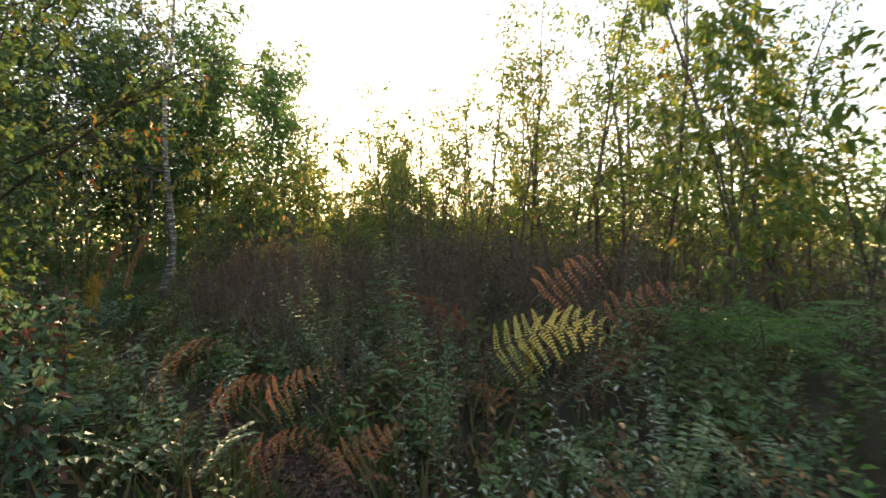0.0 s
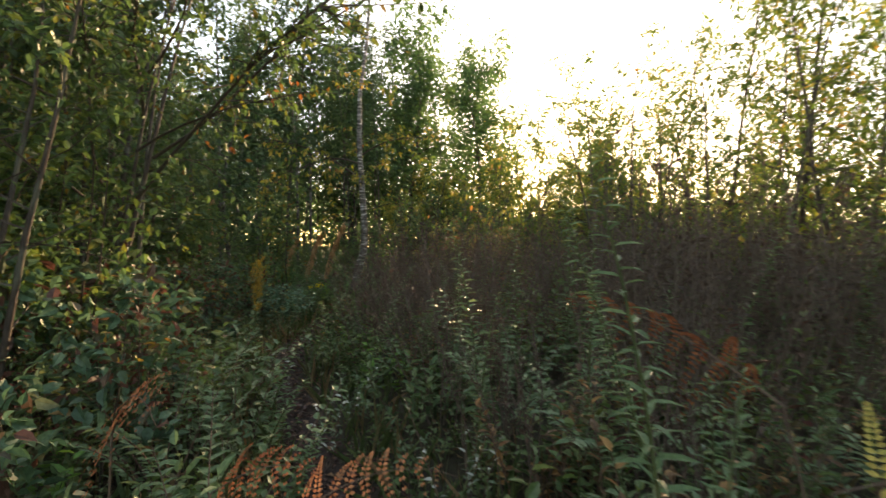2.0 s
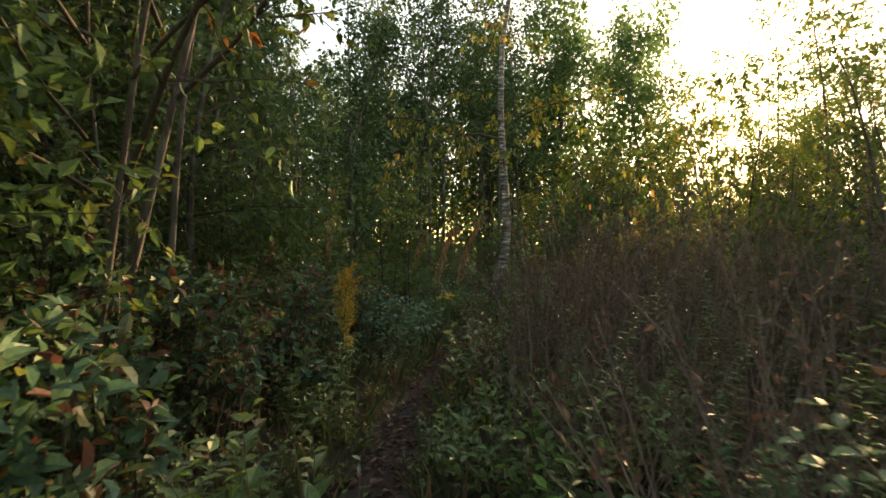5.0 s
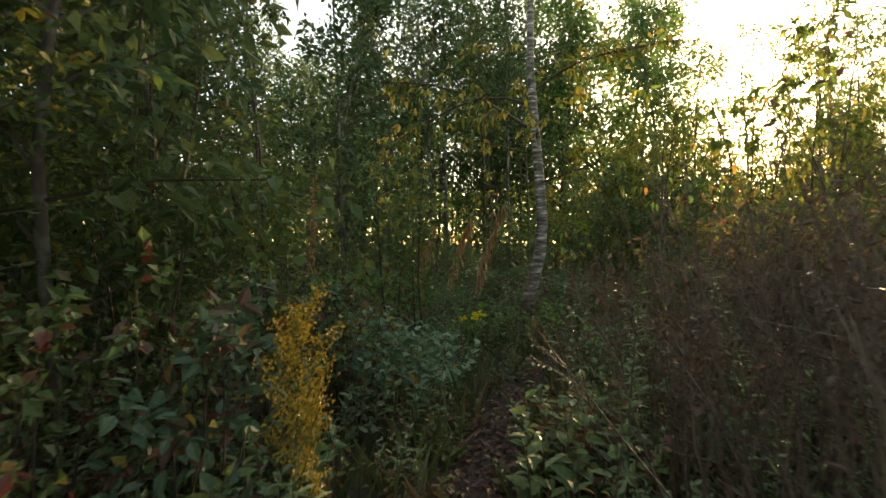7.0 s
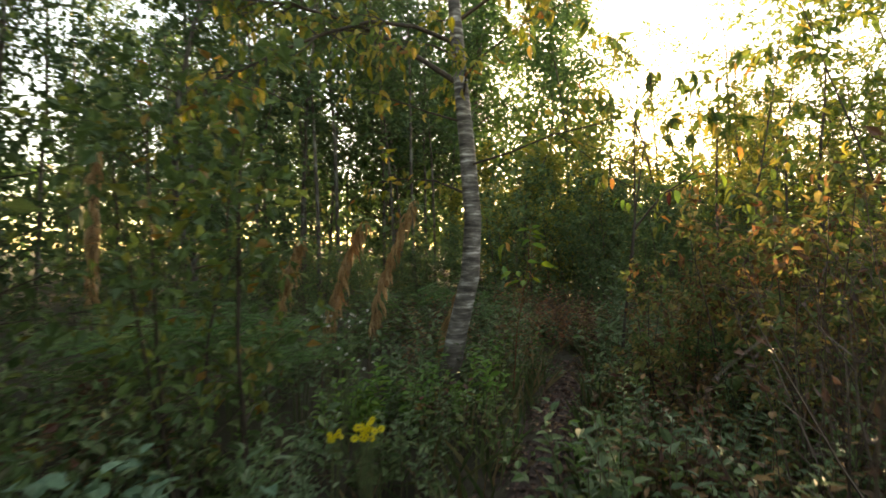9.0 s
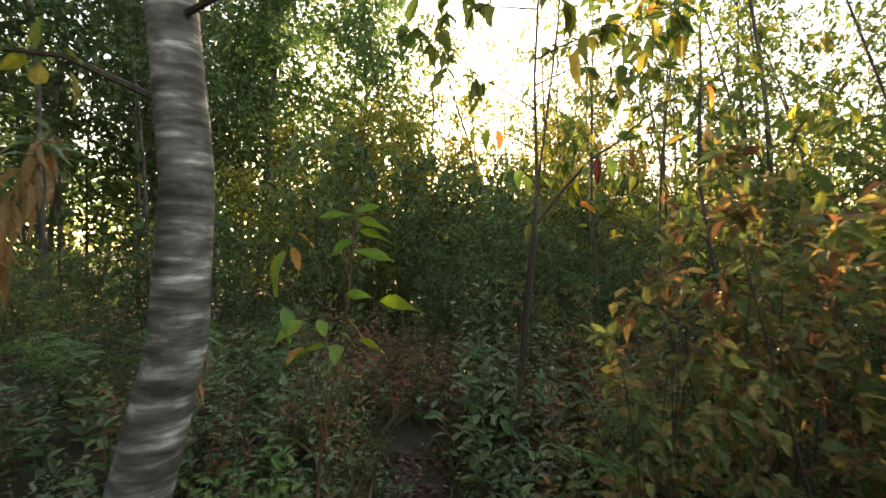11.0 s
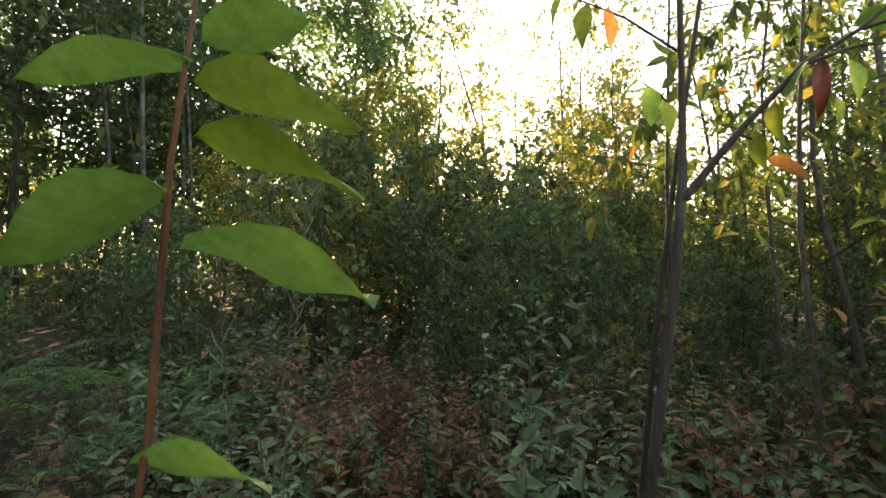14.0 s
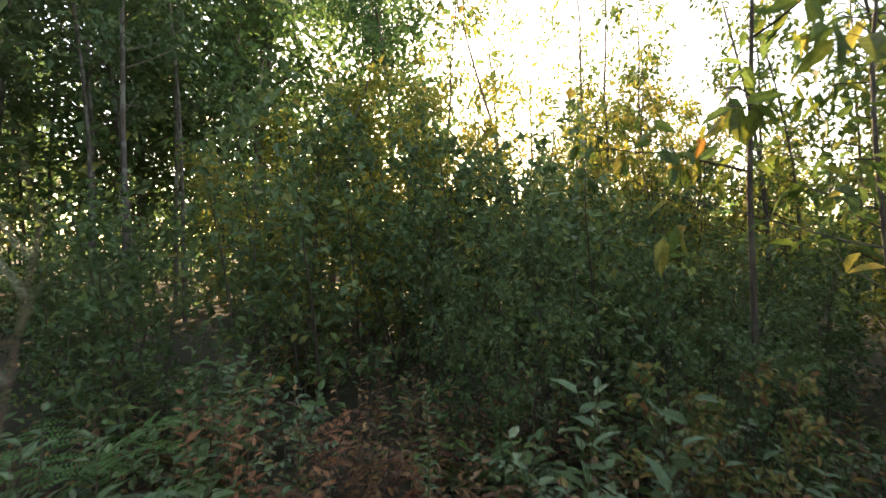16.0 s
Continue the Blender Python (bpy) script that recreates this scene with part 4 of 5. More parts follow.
far.leaves(p, rng.normal(0, 1, (n, 3)), rng.normal(0, 1, (n, 3)), rng.uniform(0.35, 0.75, n), rng.uniform(0.25, 0.5, n), False)
low_far = Buf()
n = 50000
a = rng.uniform(-math.pi, math.pi, n)
r = 14 + 24 * rng.uniform(0, 1, n) ** 0.8
p = np.stack([-4 + r * np.sin(a), 9 + r * np.cos(a), rng.uniform(0, 1, n) ** 1.2 * (1.6 + 0.055 * r + 2.0 * np.exp(-((a + 0.95) / 0.6) ** 2))], 1)
low_far.leaves(p, rng.normal(0, 1, (n, 3)), rng.normal(0, 1, (n, 3)), rng.uniform(0.2, 0.45, n), rng.uniform(0.14, 0.28, n), False)
tagged(new("far_undergrowth", low_far.mesh("far_undergrowth", M_THICK)), "distant dark undergrowth below the trees", "undergrowth", kind="stuff")
tagged(new("far_woods", far.mesh("far_woods", M_TREE)), "distant green woodland edge behind the thickets", "trees", kind="stuff")

# ---- ferns ----
rust = [fern("rust_bracken_fern", 140 + k, M_RUST, "withered rust-brown bracken fern", 3, 0.72, 0.24, 0.5, group="bracken", sag=0.5) for k in range(2)]
rust_one = fern("rust_bracken_fern", 146, M_RUST, "withered rust-brown bracken fern arching over the undergrowth", 1, 0.9, 0.27, 0.84, group="bracken", sag=0.35, nod=0.75, face=(0, -0.7, 0.6))
green = [fern("green_bracken_fern", 150 + k, M_FERN, "fresh green bracken fern", 6, 0.78, 0.30, 0.5, group="bracken", nod=0.9, pairs=9, cut=0.36) for k in range(2)]
gold = fern("yellow_bracken_fern", 160, M_GOLD, "bright yellow bracken fern in autumn", 1, 1.0, 0.3, 0.88, group="bracken", nod=1.2, sag=0.2, face=(0, -0.85, 0.5))
for x, y, s, tn in ((-1.75, 2.6, 0.85, -25), (-1.5, 2.7, 0.64, -5), (-1.15, 2.6, 0.62, 15), (-1.0, 2.1, 0.55, -8), (-0.6, 2.1, 0.52, 25), (-1.3, 2.35, 0.6, -60), (0.4, 3.3, 1.0, 165), (0.45, 3.6, 1.15, 20), (0.95, 3.75, 1.1, -10), (0.5, 2.75, 0.6, 200)):
    put(rust_one, x, y, s, turn=tn)
for x, y, s in ((1.2, 4.0, 1.0), (-0.45, 2.45, 0.55), (-3.4, 8.8, 0.7), (-6.75, 13.9, 0.7), (-6.2, 14.6, 0.7), (-7.1, 14.2, 0.6), (-7.25, 15.0, 0.85), (-6.85, 14.7, 0.75), (-5.2, 13.3, 0.55)):
    put(random.choice(rust), x, y, s)
put(gold, 0.1, 3.12, 0.9, turn=-25)
put(gold, 0.26, 3.28, 0.86, turn=-12)
for x, y, s in ((-7.6, 9.6, 1.0), (-8.0, 9.9, 1.15), (-8.4, 10.2, 1.2), (-8.2, 9.5, 1.1), (-8.7, 9.9, 1.2), (-9.1, 10.2, 1.25), (-8.8, 9.3, 1.1), (-9.5, 9.7, 1.15), (-7.7, 10.3, 0.95), (-8.6, 10.7, 1.1), (-9.9, 10.3, 1.1), (2.4, 3.6, 1.5), (3.0, 3.2, 1.4), (2.9, 4.4, 1.3), (-4.8, 12.15, 0.95), (-4.5, 11.95, 0.95), (-4.45, 12.5, 0.9), (-7.6, 13.6, 0.8), (-8.6, 13.4, 1.1), (-8.1, 14.2, 1.0)):
    put(random.choice(green), x, y, s)

for src in low + turn_low + far_low + weeds + shrubs + redsh + thick + yellow + sapl + near_sh + lush + small + dead + tall + bigsap + spray + dtrees + bush + trees + ytrees + poles + rust + green + [gold, rust_one]:
    lose(src)

# ---- the white-banded birch ----
BX, BY = -6.62, 11.22
rx, ry = 0.88, 0.476
prof = [(-0.15, -0.1), (-0.14, 0.2), (-0.04, 0.7), (0.08, 1.2), (0.11, 1.7), (0.06, 2.4), (0.0, 3.1), (-0.05, 3.8), (-0.05, 5.0), (0.1, 6.2), (0.15, 7.4), (0.2, 8.6)]
birch = woody("birch_tree", 200, M_BIRCHL, M_BIRCH, "leaning birch with white-banded grey bark and yellowing leaves", "tree", 8.6, 1, 0, 0.108, 0.42, 22, 0.2, 5, 9, 0.10, 0.5, cloud=0.1,
              droop=0.7, fine=True, sides=12, rise=0.2, trunk_pts=[(a * rx, a * ry, z) for a, z in prof])
birch.location = (BX, BY, 0)


# ---- dry stalks with hanging withered leaves ----
def dry_stalk(seed, x, y, top, low_z, lean, turn):
    rng = np.random.default_rng(seed)
    root = thing("dry_stalk", "dead tan stalk with withered hanging leaves", "dead plant", "dry stalks")
    st, lf = Buf(), Buf()
    c, s = math.cos(turn), math.sin(turn)
    pts = np.array([(lean * c * f * f, lean * s * f * f, top * f - 0.02) for f in np.linspace(0, 1, 9)])
    st.tube(pts, np.linspace(0.007, 0.003, 9), 5)
    n = 150
    q, w = along(pts, rng.uniform(low_z / top, 0.99, n))
    a = rng.uniform(0, 6.28, n)
    q = q + np.stack([np.cos(a), np.sin(a), np.zeros(n)], 1) * 0.012
    way = np.stack([np.cos(a) * 0.45, np.sin(a) * 0.45, -np.ones(n)], 1) + rng.normal(0, 0.16, (n, 3)) - w * 0.1
    ln = rng.uniform(0.10, 0.24, n)
    lf.leaves(q, way, np.stack([np.cos(a), np.sin(a), np.full(n, 0.2)], 1) + rng.normal(0, 0.4, (n, 3)), ln, rng.uniform(0.02, 0.042, n), True, 0.28, 0.5)
    part("stalk", st, M_STEMB, root)
    part("withered_foliage", lf, M_DRY, root, kind="stuff")
    gr = Buf()
    n = 16
    q, w = along(pts, rng.uniform(0.9, 1.0, n))
    a = rng.uniform(0, 6.28, n)
    gr.leaves(q, np.stack([np.cos(a), np.sin(a), rng.uniform(0.0, 0.7, n)], 1), np.array([0, 0, 1.0]) + rng.normal(0, 0.2, (n, 3)), rng.uniform(0.12, 0.22, n), rng.uniform(0.025, 0.04, n), True, 0.55)
    part("green_top", gr, M_SPIKE, root, "drooping green leaves at the tip", kind="stuff")
    root.location = (x, y, height_at(x, y))
    return root


for k, (x, y, top, lo, lean, turn) in enumerate(((-7.88, 11.5, 2.0, 0.65, 0.55, 0.3), (-8.18, 11.1, 1.8, 0.65, 0.5, 0.3), (-8.55, 10.75, 1.6, 0.5, 0.35, 0.4), (-10.1, 9.9, 2.6, 1.0, 0.1, 0.4),
                                                 (-7.15, 11.75, 1.15, 0.4, 0.3, 0.3), (-11.3, 9.2, 1.6, 0.5, 0.2, 2.4))):
    dry_stalk(300 + k, x, y, top, lo, lean, turn)


# ---- low branch of the birch, over the dry stalks ----
def limb(root, seed, start, way, length, radius, leaf, twigs=8, per=6, size=0.12, aspect=0.48, droop=0.7, lift=0.0, bark=None):
    """One limb with side twigs and hanging leaves, as parts of root."""
    rng = np.random.default_rng(seed)
    st, tw, lf = Buf(), Buf(), Buf()
    pts = bent(rng, start, way, length, 6, 0.08, lift)
    st.tube(pts, np.linspace(radius, radius * 0.3, 7), 5)
    for _ in range(twigs):
        p, d = along(pts, np.array([rng.uniform(0.25, 1.0)]))
        t2 = bent(rng, p[0], d[0] * 0.6 + rng.normal(0, 0.5, 3), length * rng.uniform(0.12, 0.3), 3, 0.15, -0.05)
        tw.tube(t2, np.linspace(radius * 0.35, radius * 0.12, 4), 3, False)
        q, e = along(t2, rng.uniform(0.1, 1, per))
        ln = size * rng.uniform(0.7, 1.2, per)
        lf.leaves(q, e * 0.4 + rng.normal(0, 0.45, (per, 3)) + np.array([0, 0, -droop]), np.array([0, 0, 1]) + rng.normal(0, 0.7, (per, 3)), ln, ln * aspect, True)
    part("limb", st, bark or M_TWIG, root, smooth=True)
    part("twigwork", tw, M_TWIG, root, kind="stuff")
    part("foliage", lf, leaf, root, kind="stuff")


limb(birch, 210, (-0.03, -0.01, 2.95), (-0.75, -0.25, 0.75), 2.6, 0.028, M_BIRCHL, 30, 8, lift=-0.16)
limb(birch, 211, (-0.03, -0.01, 3.3), (-0.5, -0.8, 0.4), 2.4, 0.022, M_BIRCHL, 30, 8, lift=-0.12)
limb(birch, 212, (0.0, 0.0, 3.5), (0.8, 0.35, 0.5), 2.0, 0.02, M_BIRCHL, 24, 8, lift=-0.1)


# ---- leaning tree whose limbs overhang the first bend ----
lean_tree = thing("leaning_tree", "small leaning tree with thin crossing stems and orange-tinged leaves", "tree")
lean_tree.location = (-5.0, 4.45, 0)
for k, (bx, by, tx, ty, hh, rr) in enumerate(((0, 0, 0.35, 1.0, 4.8, 0.034), (0.15, -0.1, 0.75, 0.45, 4.4, 0.026), (-0.2, 0.45, -0.1, 0.9, 4.8, 0.03))):
    st = Buf()
    st.tube(np.array([(bx + (tx - bx) * f ** 1.3, by + (ty - by) * f ** 1.3 + 0.05 * math.sin(5 * f + k), hh * f - 0.05) for f in np.linspace(0, 1, 9)]), rr * np.linspace(1, 0.2, 9), 7)
    part("stem", st, M_BARK, lean_tree, smooth=True)
for k, (px, py, pz, wx, wy, wz, le) in enumerate(((0.1, -0.03, 1.9, 0.9, -0.55, 0.5, 2.3), (0.15, -0.05, 2.4, 0.7, -0.7, 0.35, 2.2), (0.4, 0.1, 2.2, 1.0, 0.1, 0.55, 1.8), (0.5, 0.12, 2.9, 0.9, -0.3, 0.4, 1.9),
                                                  (0.15, -0.05, 3.2, 0.4, -0.9, 0.3, 1.8), (-0.3, 0.1, 2.6, -0.5, -0.8, 0.4, 1.8), (0.2, -0.05, 3.6, 0.8, 0.4, 0.4, 1.8), (-0.4, 0.15, 3.4, -0.7, 0.5, 0.4, 1.6), (0.1, 0, 1.6, 0.5, -0.8, 0.5, 1.5))):
    limb(lean_tree, 480 + k, (px, py, pz), (wx, wy, wz), le, 0.014, M_SHRUB, 22, 8, 0.075, 0.55, 0.35, lift=-0.04)
limb(lean_tree, 495, (0.12, 0.1, 1.5), (1.35, -0.1, 1.0), 3.1, 0.021, M_SHRUB, 34, 9, 0.075, 0.55, 0.35, lift=-0.03)
limb(lean_tree, 496, (0.2, 0.4, 2.2), (1.2, 0.5, 0.75), 2.8, 0.018, M_SHRUB, 30, 9, 0.08, 0.55, 0.4, lift=-0.06)
limb(lean_tree, 497, (0.2, 0.3, 2.6), (1.0, -0.9, 0.6), 2.9, 0.017, M_SHRUB, 34, 9, 0.075, 0.55, 0.35, lift=-0.05)


# ---- single large leaves ----
def broad_leaf(length, width, material, arch=0.35, cup=0.25, seed=0):
    """A leaf blade along +x with a midrib, toothed rim and a soft wave."""
    rng = np.random.default_rng(seed)
    b, n, k = Buf(), 12, 3
    ph = rng.uniform(0, 6)
    v = []
    for i in range(n + 1):
        t = i / n
        w = width * 0.5 * (math.sin(math.pi * t ** 0.8) ** 0.75) * (1 + (0.05 if i % 2 else -0.03))
        for j in range(-k, k + 1):
            f = j / k
            v.append((length * t, w * f, cup * abs(f) ** 1.5 * w + 0.04 * length * math.sin(7 * t + ph + 2 * f) * abs(f) - arch * length * t * t))
    m = 2 * k + 1
    b.put(v, [(i * m + j, (i + 1) * m + j, (i + 1) * m + j + 1, i * m + j + 1) for i in range(n) for j in range(2 * k)])
    return b.mesh("leaf", material, True)


def hang_leaf(root, place, turn, dip, length, width, material, seed, roll=0.0, arch=0.35):
    ob = new("leaf", broad_leaf(length, width, material, arch=arch, seed=seed))
    ob.matrix_local = pose(*place, 0, 0, turn) @ pose(0, 0, 0, 0, dip, 0) @ pose(0, 0, 0, roll, 0, 0)
    ob.parent = root
    return ob


# lime-green young tree that the camera brushes past
lime = thing("lime_leaved_sapling", "young sapling with large lime-green leaves, some turned orange", "sapling")
lime.location, lime.scale = (-6.115, 11.61, 0.294), (0.8, 0.8, 0.8)
st = Buf()
stem = np.array([(-0.2, -0.04, -0.42), (-0.14, -0.02, 0.5), (-0.06, 0.0, 0.95), (0.0, 0.0, 1.3), (0.02, 0.0, 1.55), (0.05, 0.01, 1.78)])
st.tube(stem, (0.008, 0.007, 0.0052, 0.0038, 0.003, 0.0015), 6)
for a0, b0 in (((-0.06, 0, 0.95), (0.15, -0.02, 1.23)), ((-0.1, -0.01, 0.75), (-0.2, -0.05, 1.15)), ((-0.125, -0.015, 0.6), (-0.3, -0.02, 1.45)), ((-0.125, -0.015, 0.6), (0.06, -0.1, 1.06))):
    mid = (np.array(a0) + np.array(b0)) / 2 + np.array([0, 0, 0.02])
    side_twig = Buf()
    side_twig.tube(np.array([a0, mid, b0]), (0.005, 0.004, 0.002), 4)
    part("branch", side_twig, M_REDSTEM, lime, smooth=True)
part("stem", st, M_REDSTEM, lime, smooth=True)
# height on the stem, offset, turn, dip, length, width, colour, roll
for k, (lx, ly, lz, tn, dp, ln, wd, mt, rl) in enumerate((
        (0.04, 0.0, 1.64, 172, -8, 0.17, 0.055, M_BIGGREEN, 30), (0.05, 0.0, 1.66, 20, -22, 0.09, 0.06, M_BIGGREEN, -40), (0.05, -0.01, 1.62, -8, 12, 0.165, 0.06, M_LIME, -45),
        (0.05, -0.01, 1.57, -6, 12, 0.165, 0.055, M_LIME, -40), (0.03, -0.02, 1.52, 215, 22, 0.12, 0.085, M_BIGGREEN, 40), (0.03, 0.0, 1.47, -8, 4, 0.19, 0.075, M_BIGGREEN, -45),
        (-0.02, 0.0, 1.27, 5, -2, 0.13, 0.06, M_BIGGREEN, -50), (0.15, -0.02, 1.24, -22, 0, 0.24, 0.095, M_LIME, -45), (0.0, -0.02, 1.16, -20, 35, 0.12, 0.05, M_ORLEAF, -40),
        (-0.3, -0.02, 1.48, 250, 60, 0.2, 0.11, M_LIME, 20), (-0.27, 0.0, 1.5, -40, 55, 0.12, 0.05, M_ORLEAF, 10), (-0.25, 0.02, 1.56, -15, 25, 0.11, 0.05, M_ORLEAF, -30),
        (-0.3, -0.03, 1.22, -50, 45, 0.18, 0.08, M_BIGGREEN, -20), (-0.2, -0.05, 1.16, 230, 25, 0.15, 0.07, M_LIME, -30), (-0.12, -0.05, 1.16, -60, 25, 0.10, 0.06, M_LIME, 0),
        (-0.04, -0.05, 1.11, -30, 15, 0.13, 0.07, M_LIME, -35), (0.06, -0.1, 1.08, -10, 10, 0.14, 0.07, M_LIME, -40), (-0.1, -0.06, 1.05, 200, 15, 0.14, 0.07, M_LIME, 35),
        (-0.02, -0.1, 1.06, -80, 15, 0.13, 0.07, M_LIME, 0), (-0.2, -0.05, 1.04, 250, 20, 0.12, 0.06, M_ORLEAF, 0))):
    hang_leaf(lime, (lx, ly, lz), tn, dp, ln * 1.08, wd * 0.92, mt, 400 + k, rl, 0.2)

# forked sapling beside the path
fork = thing("forked_sapling", "thin forked sapling trunk with hanging green and yellow leaves", "sapling")
fork.location = (-5.47, 12.72, 0)
st = Buf()
st.tube(np.array([(0, 0, -0.05), (0.04, 0, 0.5), (0.09, 0, 0.95), (0.14, 0, 1.4), (0.165, 0.01, 1.68), (0.165, 0.02, 2.0), (0.16, 0.04, 2.5), (0.2, 0.06, 3.2), (0.18, 0.1, 4.2)]), (0.018, 0.0165, 0.015, 0.014, 0.0125, 0.010, 0.008, 0.006, 0.004), 8)
part("trunk", st, M_BARK, fork, smooth=True)
st = Buf()
st.tube(np.array([(0.02, 0.03, -0.05), (0.05, 0.05, 0.6), (0.1, 0.05, 1.2), (0.16, 0.04, 1.75), (0.22, 0.03, 2.2), (0.3, 0.05, 2.8), (0.36, 0.1, 3.6)]), (0.010, 0.0095, 0.009, 0.008, 0.007, 0.006, 0.003), 7)
part("second_trunk", st, M_BARK, fork, smooth=True)
st = Buf()
st.tube(np.array([(0.165, 0.0, 1.62), (0.3, -0.02, 1.80), (0.46, -0.04, 1.98), (0.62, -0.02, 2.08), (0.85, -0.05, 2.28), (1.15, -0.05, 2.4)]), (0.012, 0.010, 0.008, 0.006, 0.004, 0.002), 6)
part("limb", st, M_TWIG, fork, smooth=True)
for a0, b0 in (((0.46, -0.04, 1.98), (0.72, -0.08, 2.02)), ((0.3, -0.02, 1.8), (0.42, 0.05, 1.74)), ((0.17, 0.03, 2.05), (-0.18, -0.05, 2.2)), ((0.17, 0.03, 1.85), (0.02, -0.05, 1.95)), ((0.62, -0.02, 2.08), (0.95, -0.1, 2.12))):
    tw = Buf()
    tw.tube(np.array([a0, (np.array(a0) + np.array(b0)) / 2 + np.array([0, 0, 0.02]), b0]), (0.005, 0.004, 0.0015), 4)
    part("twig", tw, M_TWIG, fork, smooth=True)
for k, (lx, ly, lz, tn, dp, ln, wd, mt, rl) in enumerate((
        (0.50, -0.05, 1.99, 250, 75, 0.15, 0.045, M_DEADLEAF, 0), (0.46, -0.05, 1.98, 200, 45, 0.13, 0.08, M_BIGGREEN, 20), (0.56, -0.05, 2.0, -60, 60, 0.14, 0.07, M_BIGGREEN, 0),
        (0.4, -0.03, 1.9, 220, 70, 0.14, 0.06, M_LIME, 30), (0.72, -0.08, 2.02, -40, 55, 0.13, 0.06, M_ORLEAF, 0), (0.7, -0.08, 2.03, 215, 60, 0.12, 0.06, M_ORLEAF, 20),
        (0.62, -0.02, 2.12, 30, -5, 0.14, 0.06, M_BIGGREEN, -50), (0.8, -0.05, 2.22, -20, 60, 0.14, 0.06, M_BIGGREEN, 0), (0.95, -0.1, 2.12, -50, 50, 0.13, 0.06, M_LIME, 0),
        (0.36, 0.0, 1.82, 240, 80, 0.12, 0.055, M_LIME, 40), (0.42, 0.05, 1.74, -15, 20, 0.11, 0.05, M_ORLEAF, -40), (-0.18, -0.05, 2.2, 190, 55, 0.14, 0.06, M_BIGGREEN, 20),
        (-0.12, -0.03, 2.18, 240, 65, 0.13, 0.055, M_LIME, 0), (-0.06, -0.02, 2.17, -70, 60, 0.12, 0.05, M_ORLEAF, 0), (0.02, -0.05, 1.95, 200, 40, 0.12, 0.05, M_BIGGREEN, 25),
        (0.06, -0.04, 1.93, 250, 60, 0.11, 0.05, M_BIGGREEN, 0), (0.1, -0.02, 1.9, -70, 60, 0.11, 0.05, M_LIME, 0), (0.18, 0.02, 1.9, -30, 30, 0.1, 0.05, M_BIGGREEN, 0),
        (0.25, 0.03, 2.3, -20, 45, 0.13, 0.06, M_LIME, 0), (0.15, 0.04, 2.45, 200, 40, 0.13, 0.06, M_BIGGREEN, 0), (1.1, -0.05, 2.38, -60, 60, 0.13, 0.06, M_ORLEAF, 0))):
    hang_leaf(fork, (lx, ly, lz), tn, dp, ln, wd, mt, 440 + k, rl)
for k, (z0, wx, wy, wz, le) in enumerate(((2.3, -0.9, -0.3, 0.35, 0.8), (2.6, 0.8, -0.5, 0.3, 0.9), (2.9, -0.7, 0.4, 0.4, 0.9), (3.1, 0.6, 0.6, 0.35, 0.9), (3.4, -0.5, -0.7, 0.35, 0.8), (2.45, 0.9, 0.3, 0.4, 1.0))):
    limb(fork, 470 + k, (0.17, 0.05, z0), (wx, wy, wz), le, 0.006, M_SAP, 8, 4, 0.14, 0.45, 0.7, lift=-0.05)
# leaf sprays ahead, hanging from a further sapling over the path's edge
over = thing("overhanging_sapling", "slim sapling with drooping broad green leaves over the path", "sapling")
over.location = (-4.45, 15.2, 0)
st = Buf()
st.tube(np.array([(0, 0, -0.05), (0.02, 0, 1.0), (-0.02, 0, 2.0), (0.0, 0.03, 3.0), (0.03, 0.05, 4.4)]), (0.022, 0.02, 0.017, 0.012, 0.004), 7)
part("trunk", st, M_BARK, over, smooth=True)
for k in range(5):
    limb(over, 460 + k, (0, 0.01, 2.1 + 0.4 * k), (math.cos(2.2 + 1.5 * k), -0.5 + math.sin(2.2 + 1.5 * k), 0.35), 1.0, 0.008, M_SAP, 6, 5, 0.15, 0.42, 0.8, lift=-0.1)


# ---- flowers and single stalks ----
def spike(seed, x, y, height, lean, turn, leaf=0.10, label="tall upright stalk set with narrow pale green leaves"):
    rng = np.random.default_rng(seed)
    root = thing("leafy_spike", label, "plant", "leafy spikes")
    st, lf = Buf(), Buf()
    pts = np.array([(lean * f * f * math.cos(turn), lean * f * f * math.sin(turn), height * f - 0.02) for f in np.linspace(0, 1, 7)])
    st.tube(pts, np.linspace(0.007, 0.002, 7), 5)
    n = 80
    sh = np.linspace(0.12, 1, n)
    p, d = along(pts, sh)
    b = np.arange(n) * 2.4
    ln = leaf * (1.15 - 0.75 * sh) * rng.uniform(0.8, 1.2, n)
    lf.leaves(p, np.stack([np.cos(b), np.sin(b), np.full(n, 0.35)], 1) + rng.normal(0, 0.12, (n, 3)), np.array([0, 0, 1.0]) + rng.normal(0, 0.25, (n, 3)), ln, ln * 0.26, True, 0.25)
    part("stalk", st, M_STEMG, root)
    part("foliage", lf, M_SPIKE, root, kind="stuff")
    root.location = (x, y, height_at(x, y))
    return root


